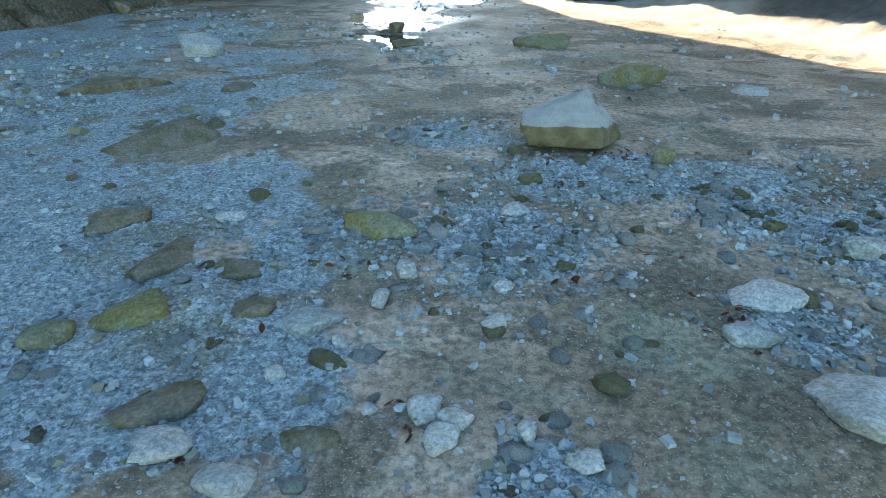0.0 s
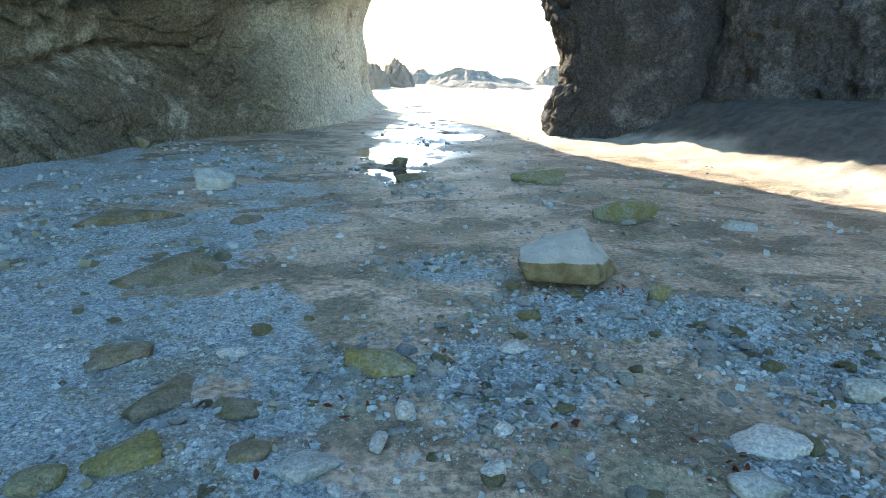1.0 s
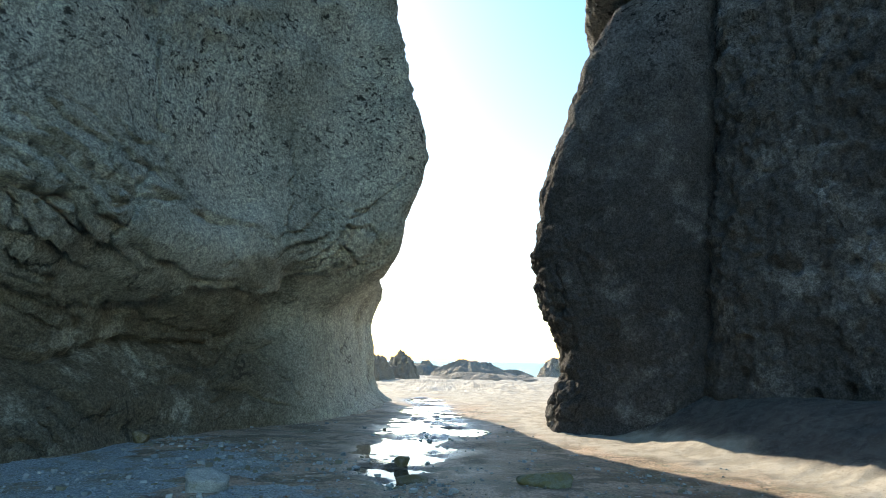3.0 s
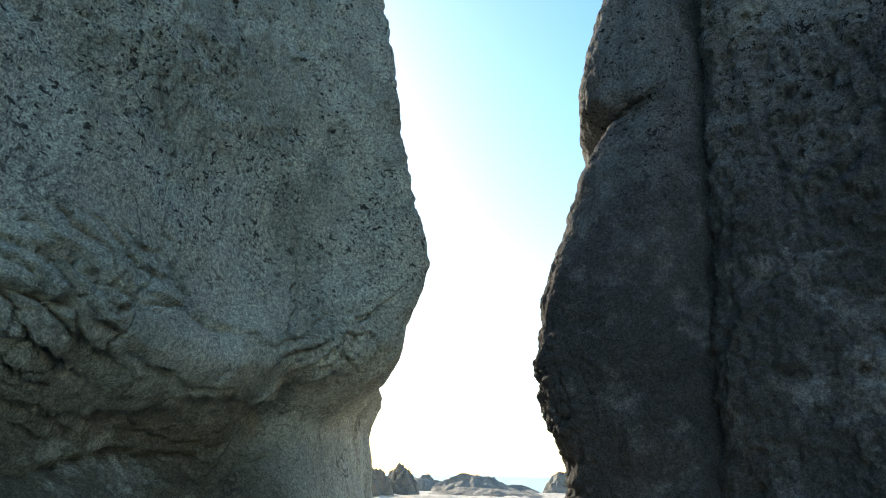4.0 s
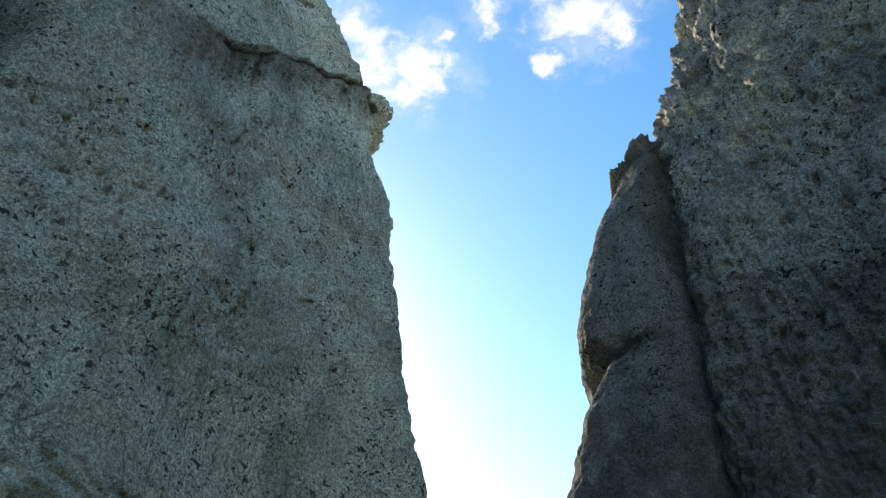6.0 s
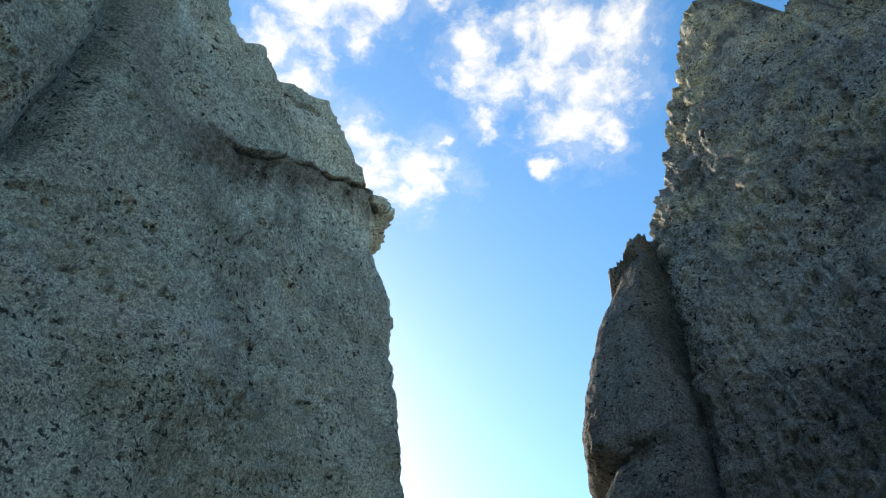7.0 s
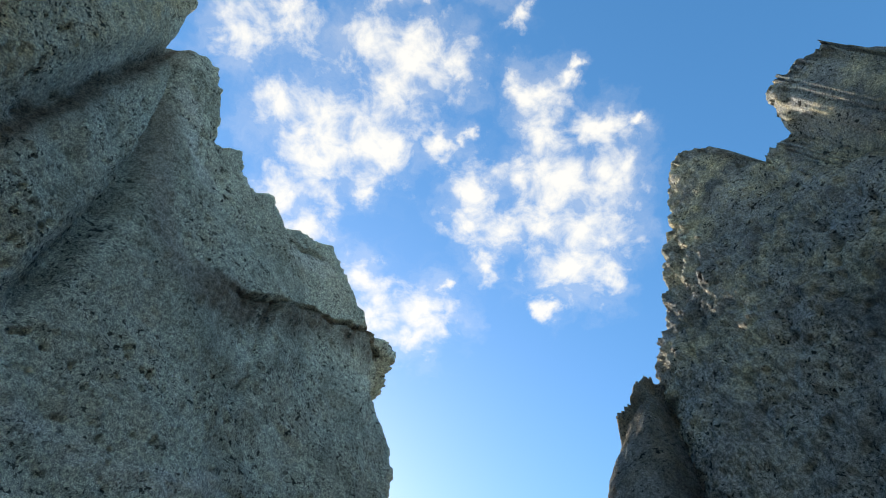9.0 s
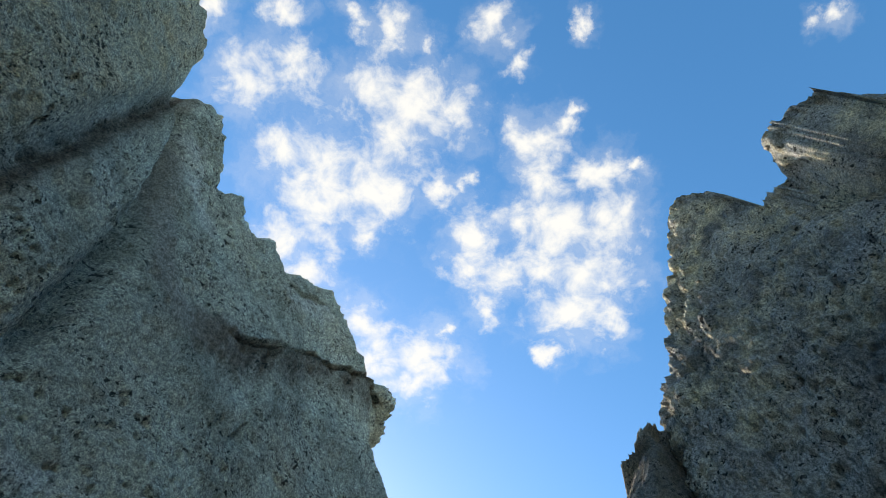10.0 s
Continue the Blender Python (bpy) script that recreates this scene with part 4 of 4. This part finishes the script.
def rock(name, x, y, w, d, h, mat, label, group="", seed=1, level=4, sink=0.25, turn=0.0, lean=(0.0, 0.0), grain=0.026, category="rock"):
    rng = random.Random(seed)
    verts, faces = hewn(random_planes(w, d, h, rng, rng.choice((5, 6, 7))), level, 90.0, grain, seed, (w, d, 1.3 * h))
    mesh = raw_mesh(name, verts, faces)
    mesh.materials.append(mat)
    return tagged(rest(new(name, mesh), x, y, sink, turn, lean), label, category, group)


def hull_planes(corners):
    """The planes round a convex body with these corners, seen from its middle."""
    bm = bmesh.new()
    mid = sum((Vector(c) for c in corners), Vector()) / len(corners)
    for c in corners:
        bm.verts.new(Vector(c) - mid)
    bmesh.ops.convex_hull(bm, input=bm.verts)
    bm.normal_update()
    rows = []
    for f in bm.faces:
        d = f.normal.dot(f.verts[0].co)
        rows.append((*(f.normal if d > 0 else -f.normal), max(abs(d), 0.01)))
    bm.free()
    return rows


def big_boulder():
    corners = [(-0.34, -0.20, 0.13), (-0.27, -0.17, 0.0), (0.18, -0.24, 0.0), (0.16, -0.24, 0.14), (0.38, 0.02, 0.0), (0.15, 0.14, 0.30),
               (-0.08, 0.20, 0.21), (-0.29, 0.08, 0.16), (0.26, 0.30, 0.05), (-0.25, 0.28, 0.05), (0.35, 0.05, 0.08), (0.0, 0.0, -0.06)]
    verts, faces = hewn(hull_planes(corners), 5, 200.0, 0.010, 77, (0.72, 0.5, 0.36))
    mesh = raw_mesh("boulder", verts, faces)
    m, n, at = material("boulder_tuff")
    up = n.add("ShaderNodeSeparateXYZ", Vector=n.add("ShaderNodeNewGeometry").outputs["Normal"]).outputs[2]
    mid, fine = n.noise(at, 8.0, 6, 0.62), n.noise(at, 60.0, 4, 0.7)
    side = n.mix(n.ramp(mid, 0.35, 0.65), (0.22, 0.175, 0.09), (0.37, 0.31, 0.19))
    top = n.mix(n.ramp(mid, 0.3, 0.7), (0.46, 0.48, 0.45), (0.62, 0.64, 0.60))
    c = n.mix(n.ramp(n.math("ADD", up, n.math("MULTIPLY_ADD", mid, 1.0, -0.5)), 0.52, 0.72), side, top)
    c = n.mix(n.ramp(fine, 0.55, 0.75, 0.0, 0.45), c, (0.2, 0.19, 0.14))
    finish(n, c, 0.92, n.bump(n.math("ADD", mid, n.math("MULTIPLY", fine, 0.45)), 0.085, 1.0), 0.2)
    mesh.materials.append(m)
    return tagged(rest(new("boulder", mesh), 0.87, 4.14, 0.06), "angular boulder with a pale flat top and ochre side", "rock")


big_boulder()
SLABS = [  # x, y, width, depth, height, turn
    ("green", 1.80, 6.02, 0.62, 0.40, 0.19, 5, "flat greenish rock slab propped on small stones"),
    ("green", 1.29, 8.08, 0.58, 0.38, 0.16, -4, "flat mossy rock slab on bare mudstone"),
    ("grey", -2.62, 7.34, 0.44, 0.36, 0.24, 20, "pale angular rock with one ochre face"),
    ("brown", -1.86, 4.14, 0.80, 0.46, 0.15, 12, "broad brown rock slab half sunk in gravel"),
    ("green", -0.27, 2.80, 0.40, 0.20, 0.09, -12, "long mossy rock slab among loose rubble"),
    ("brown", -1.17, 2.52, 0.25, 0.42, 0.06, -35, "flat brown rock sunk in gravel"),
    ("brown", -0.85, 2.42, 0.30, 0.17, 0.06, 10, "flat brown rock sunk in gravel"),
    ("green", -1.14, 2.05, 0.27, 0.16, 0.08, 20, "rounded green-yellow rock sunk in gravel"),
    ("green", -1.36, 1.91, 0.18, 0.16, 0.09, 5, "rounded green-yellow rock sunk in gravel"),
    ("pale", 1.25, 2.17, 0.28, 0.17, 0.05, -8, "pale flat rock on bare mudstone"),
    ("grey", 1.11, 1.93, 0.18, 0.14, 0.06, 15, "greenish flat stone beside dry leaves"),
    ("brown", -0.58, 9.42, 0.19, 0.16, 0.16, 30, "dark upright rock standing in the pool"),
    ("brown", -0.40, 8.18, 0.34, 0.20, 0.12, 0, "low dark rock at the edge of the pool"),
    ("grey", 2.76, 5.64, 0.33, 0.18, 0.06, -15, "thin grey stone flake on mudstone"),
    ("green", 1.38, 3.74, 0.14, 0.12, 0.11, 40, "small green block of rock in rubble"),
    ("brown", -3.05, 5.85, 1.35, 0.50, 0.09, 4, "wide flat brown slab level with the gravel"),
    ("brown", -1.80, 5.78, 0.30, 0.30, 0.08, 0, "flat brown rock sunk in gravel"),
    ("grey", 1.92, 2.60, 0.18, 0.13, 0.09, 0, "grey rock at the edge of the rubble"),
    ("brown", -5.10, 11.0, 0.24, 0.2, 0.22, 0, "dark stone at the foot of the cliff"),
    ("pale", 1.31, 1.56, 0.34, 0.30, 0.09, -30, "large pale flat stone tilted on mudstone"),
    ("brown", -1.63, 2.92, 0.30, 0.38, 0.06, -30, "flat brown rock sunk in gravel"),
    ("brown", -0.71, 2.10, 0.18, 0.15, 0.05, 15, "flat brown rock sunk in gravel"),
    ("grey", -0.49, 2.07, 0.27, 0.15, 0.05, 8, "flat grey rock sunk in gravel"),
    ("brown", -0.86, 1.56, 0.25, 0.18, 0.05, 30, "flat brown rock sunk in gravel"),
    ("brown", -0.37, 1.43, 0.17, 0.09, 0.04, 0, "flat brown rock sunk in gravel"),
]
KINDS = {"green": STONE_GREEN, "pale": STONE_PALE, "brown": STONE_BROWN, "grey": STONE_GREY}
for i, (kind, x, y, w, d, h, turn, label) in enumerate(SLABS):
    rock("rock_slab" if h < 0.4 * w else "rock", x, y, w, d, h, KINDS[kind], label, "", 500 + i, 4 if w > 0.2 else 3, 0.66 if "sunk" in label else 0.22, turn)

PALE_STONES = [  # x, y, width, depth, height
    (-0.04, 1.54, 0.085, 0.11, 0.05), (0.05, 1.49, 0.10, 0.07, 0.04), (0.0, 1.42, 0.09, 0.07, 0.04), (-0.76, 1.40, 0.15, 0.10, 0.055),
    (0.20, 1.99, 0.09, 0.07, 0.045), (-0.23, 2.18, 0.05, 0.12, 0.04), (-0.14, 2.39, 0.08, 0.14, 0.045), (-0.35, 1.89, 0.05, 0.045, 0.03),
    (-0.54, 1.72, 0.055, 0.06, 0.035), (-0.21, 1.55, 0.05, 0.04, 0.025), (0.39, 1.33, 0.09, 0.06, 0.04), (0.25, 1.44, 0.05, 0.07, 0.05),
    (-1.02, 2.93, 0.13, 0.09, 0.045), (0.39, 3.03, 0.17, 0.10, 0.045), (0.26, 2.24, 0.075, 0.06, 0.03), (-0.57, 1.27, 0.17, 0.1, 0.05)]
for i, (x, y, w, d, h) in enumerate(PALE_STONES):
    rock("stone", x, y, w, d, h, STONE_PALE, "pale chalky stone lying loose on the shore", "pale loose stones", 700 + i, 3, 0.15, 37 * i % 50 - 25, grain=0.03, category="stone")


# ------------------------------------------------------------------ loose stones, gravel and leaves
def scatter(count, box, weight, rng, tries=40):
    """Spots in the box (x0, x1, y0, y1), thicker where the weight is higher and towards smaller y."""
    x0, x1, y0, y1 = box
    n = count * tries
    x = rng.uniform(x0, x1, n)
    y = y0 * (y1 / y0) ** rng.uniform(0, 1, n)
    keep = rng.uniform(0, 1, n) < weight(x, y)
    return x[keep][:count], y[keep][:count]


def heaps(x, y):
    """Where the larger rubble has gathered."""
    w = 0.0
    for cx, cy, rx, ry, a in ((0.3, 2.65, 0.45, 0.5, 1.0), (0.75, 3.45, 0.6, 0.32, 0.9), (0.05, 4.4, 0.5, 0.35, 0.7), (1.65, 3.5, 0.5, 0.26, 1.0), (2.35, 3.3, 0.45, 0.25, 0.8),
                              (1.5, 2.95, 0.25, 0.35, 1.0), (2.0, 2.75, 0.4, 0.33, 1.0), (1.95, 2.3, 0.3, 0.2, 0.8), (2.4, 3.9, 0.3, 0.12, 0.8),
                              (-0.3, 2.75, 0.5, 0.3, 0.6), (1.35, 1.97, 0.22, 0.18, 1.0), (0.3, 1.3, 0.18, 0.14, 0.7)):
        w = w + a * np.exp(-((x - cx) / rx) ** 2 - ((y - cy) / ry) ** 2)
    return np.clip(w, 0, 1)


def loose_stones():
    rng, pick = np.random.default_rng(5), random.Random(5)
    shapes = []
    for k in range(14):
        w, d, h = pick.uniform(0.8, 1.2), pick.uniform(0.55, 0.95), pick.uniform(0.28, 0.6)
        verts, faces = hewn(random_planes(w, d, h, pick, 5), 2, 80.0, 0.02, 900 + k, (w, d, 1.3 * h))
        for mat in (STONE_GREY, STONE_PALE, STONE_GREEN):
            mesh = raw_mesh("loose_stone", verts, faces)
            mesh.materials.append(mat)
            shapes.append(mesh)
    x, y = scatter(285, (-3.2, 2.9, 1.15, 6.5), lambda a, b: 0.008 + 0.05 * gravel_cover(a, b) + 0.9 * heaps(a, b), rng)
    kinds = {0: "grey-green loose stone among the gravel", 1: "pale loose stone among the gravel", 2: "olive loose stone among the gravel"}
    for px, py in zip(x, y):
        k = pick.choice((0, 0, 0, 1, 2, 0)) + 3 * pick.randrange(14)
        size = min(0.12, 0.036 * math.exp(pick.gauss(0.35, 0.45)) * (1 + 0.05 * py))
        ob = new("loose_stone", shapes[k])
        z = float(ground_height(px, py)) + 0.16 * size
        ob.matrix_world = pose(px, py, z, pick.uniform(-14, 14), pick.uniform(-14, 14), pick.uniform(0, 360)) @ Matrix.Diagonal((size, size, size * 0.9, 1))
        tagged(ob, kinds[k % 3], "stone", "loose stones on the shore")


loose_stones()


def stone_flakes():
    """Thin split plates of tuff, half bedded in the gravel."""
    rng, pick = np.random.default_rng(15), random.Random(15)
    shapes = []
    for k in range(12):
        w, d, h = 1.0, pick.uniform(0.5, 0.9), pick.uniform(0.14, 0.26)
        verts, faces = hewn(random_planes(w, d, h, pick, 5), 2, 80.0, 0.02, 1300 + k, (w, d, 1.5 * h))
        for mat in (STONE_GREY, STONE_GREEN, STONE_BROWN, STONE_PALE):
            mesh = raw_mesh("stone_flake", verts, faces)
            mesh.materials.append(mat)
            shapes.append(mesh)
    words = ("grey-green split rock flake bedded in gravel", "olive split rock flake bedded in gravel",
             "brown split rock flake bedded in gravel", "pale split rock flake bedded in gravel")
    x, y = scatter(290, (-4.2, 3.2, 1.15, 9.0), lambda a, b: 0.02 + 0.2 * gravel_cover(a, b) + 0.8 * heaps(a, b), rng)
    for px, py in zip(x, y):
        kind = pick.choice((0, 0, 0, 1, 1, 2, 3))
        size = min(0.24, 0.05 * math.exp(pick.gauss(0.15, 0.42)) * (1 + 0.09 * py))
        ob = new("stone_flake", shapes[kind + 4 * pick.randrange(12)])
        z = float(ground_height(px, py)) + 0.05 * size
        ob.matrix_world = pose(px, py, z, pick.uniform(-9, 9), pick.uniform(-9, 9), pick.uniform(0, 360)) @ Matrix.Scale(size, 4)
        tagged(ob, words[kind], "stone", "split rock flakes")


stone_flakes()


def gravel_bed(name, count, box, low, high, weight, seed, label):
    """Crushed rock as one mesh of many small angular chips."""
    rng = np.random.default_rng(seed)
    dirs, faces = CHIP
    x, y = scatter(count, box, weight, rng, 14)
    n = len(x)
    size = low * (high / low) ** (rng.uniform(0, 1, n) ** 2.2)
    shape = rng.uniform(0.5, 1.0, (n, 3)) * np.array((1.0, 0.85, 0.62))
    turn, tip = rng.uniform(0, 6.283, n), rng.normal(0, 0.3, n)
    v = (dirs[None] + rng.uniform(-0.34, 0.34, (n, len(dirs), 3))) * shape[:, None] * size[:, None, None] * 0.5
    ct, st, cp, sp = np.cos(turn)[:, None], np.sin(turn)[:, None], np.cos(tip)[:, None], np.sin(tip)[:, None]
    vx, vy, vz = v[..., 0], v[..., 1] * cp - v[..., 2] * sp, v[..., 1] * sp + v[..., 2] * cp
    pts = np.stack([vx * ct - vy * st + x[:, None], vx * st + vy * ct + y[:, None], vz + (ground_height(x, y) + 0.12 * size)[:, None]], -1)
    tris = (faces[None] + (np.arange(n) * len(dirs))[:, None, None]).reshape(-1, 3)
    mesh = raw_mesh(name, pts.reshape(-1, 3), tris, False)
    mesh.materials.append(PEBBLES)
    return tagged(new(name, mesh), label, "gravel", kind="stuff")


def chip():
    v = np.array(list(itertools.product((-1, 1), repeat=3)), float) * np.array((0.8, 0.75, 0.8))
    f = [(0, 1, 3), (0, 3, 2), (4, 6, 7), (4, 7, 5), (0, 4, 5), (0, 5, 1), (2, 3, 7), (2, 7, 6), (0, 2, 6), (0, 6, 4), (1, 5, 7), (1, 7, 3)]
    return v, np.array(f)


CHIP = chip()
gravel_bed("gravel", 38000, (-6.0, 3.6, 0.95, 9.5), 0.004, 0.024, lambda a, b: 0.008 + 0.9 * gravel_cover(a, b), 21, "blue-grey crushed rock gravel spread over the shore")
gravel_bed("rubble", 13000, (-4.0, 4.2, 1.05, 9.5), 0.013, 0.055, lambda a, b: 0.012 + 0.02 * (b > 4) + 0.15 * gravel_cover(a, b) + 0.9 * heaps(a, b), 22, "loose grey-green rubble chips heaped on the gravel")

gravel_bed("scree", 1800, (-5.0, 6.0, 4.2, 15.0), 0.02, 0.13, lambda a, b: 0.04 * (a < 5.2 - 0.25 * b) + 0.5 * smooth(0.05, 0.3, fbm(stacked(a, b, 0.0), 1.6, 4, 95)) * (a < 5.2 - 0.25 * b), 23, "scattered flat grey-brown stones on the mudstone")


def leaf_mesh(seed):
    rng = random.Random(seed)
    u, v = np.meshgrid(np.linspace(-1, 1, 9), np.linspace(-1, 1, 5))
    half = 0.42 * (1 - np.abs(u) ** 1.8) * (1 - 0.25 * u) + 0.015
    curl, twist = rng.uniform(0.3, 0.9), rng.uniform(-0.6, 0.6)
    z = 0.35 * curl * u ** 2 + (0.30 + 0.3 * curl) * np.abs(v) ** 1.5 * half + twist * 0.3 * u * v * half
    mesh = grid_mesh("leaf", stacked(u * 0.5, v * half * 0.5, z * 0.5))
    mesh.materials.append(LEAF)
    return mesh


def fallen_leaves():
    rng = random.Random(9)
    shapes = [leaf_mesh(k) for k in range(5)]
    for cx, cy, count, wide in ((1.17, 3.93, 14, 0.10), (1.28, 3.92, 4, 0.12), (0.72, 3.72, 5, 0.10), (0.78, 3.42, 7, 0.12), (0.62, 3.25, 4, 0.2),
                                (1.12, 2.05, 8, 0.08), (1.08, 1.93, 6, 0.07), (1.42, 2.86, 7, 0.12), (1.95, 3.25, 5, 0.25), (-0.03, 1.45, 8, 0.03),
                                (-0.72, 1.36, 3, 0.03), (0.92, 2.52, 4, 0.05), (-0.5, 2.36, 3, 0.1), (0.5, 2.28, 3, 0.06), (1.33, 1.42, 3, 0.06),
                                (-0.75, 2.25, 3, 0.3), (0.0, 3.05, 2, 0.1), (-1.25, 6.6, 10, 0.45), (-1.5, 7.2, 7, 0.5), (-0.15, 1.57, 2, 0.02)):
        for _ in range(count):
            x, y, size = rng.gauss(cx, wide), rng.gauss(cy, wide * 0.7), rng.uniform(0.028, 0.06)
            ob = new("fallen_leaf", rng.choice(shapes))
            ob.matrix_world = pose(x, y, float(ground_height(x, y)) + 0.008, rng.uniform(-35, 35), rng.uniform(-30, 30), rng.uniform(0, 360)) @ Matrix.Scale(size, 4)
            tagged(ob, "curled red-brown dead leaf lying among stones", "leaf", "fallen leaves")


fallen_leaves()


def twig(points, thick):
    """A bare bent twig that tapers to its tip."""
    curve = bpy.data.curves.new("twig", "CURVE")
    curve.dimensions, curve.bevel_depth, curve.bevel_resolution = "3D", thick, 1
    line = curve.splines.new("POLY")
    line.points.add(len(points) - 1)
    for i, (x, y, lift) in enumerate(points):
        line.points[i].co = (x, y, float(ground_height(x, y)) + lift, 1)
        line.points[i].radius = 1 - 0.6 * i / len(points)
    curve.materials.append(STONE_BROWN)
    return tagged(new("twig", curve), "thin bare brown twig lying on stones", "twig", "fallen twigs")


twig([(0.98, 2.06, 0.03), (1.04, 2.05, 0.045), (1.10, 2.07, 0.04), (1.16, 2.05, 0.05)], 0.004)
twig([(0.86, 2.55, 0.01), (0.92, 2.52, 0.02), (0.97, 2.53, 0.012)], 0.003)
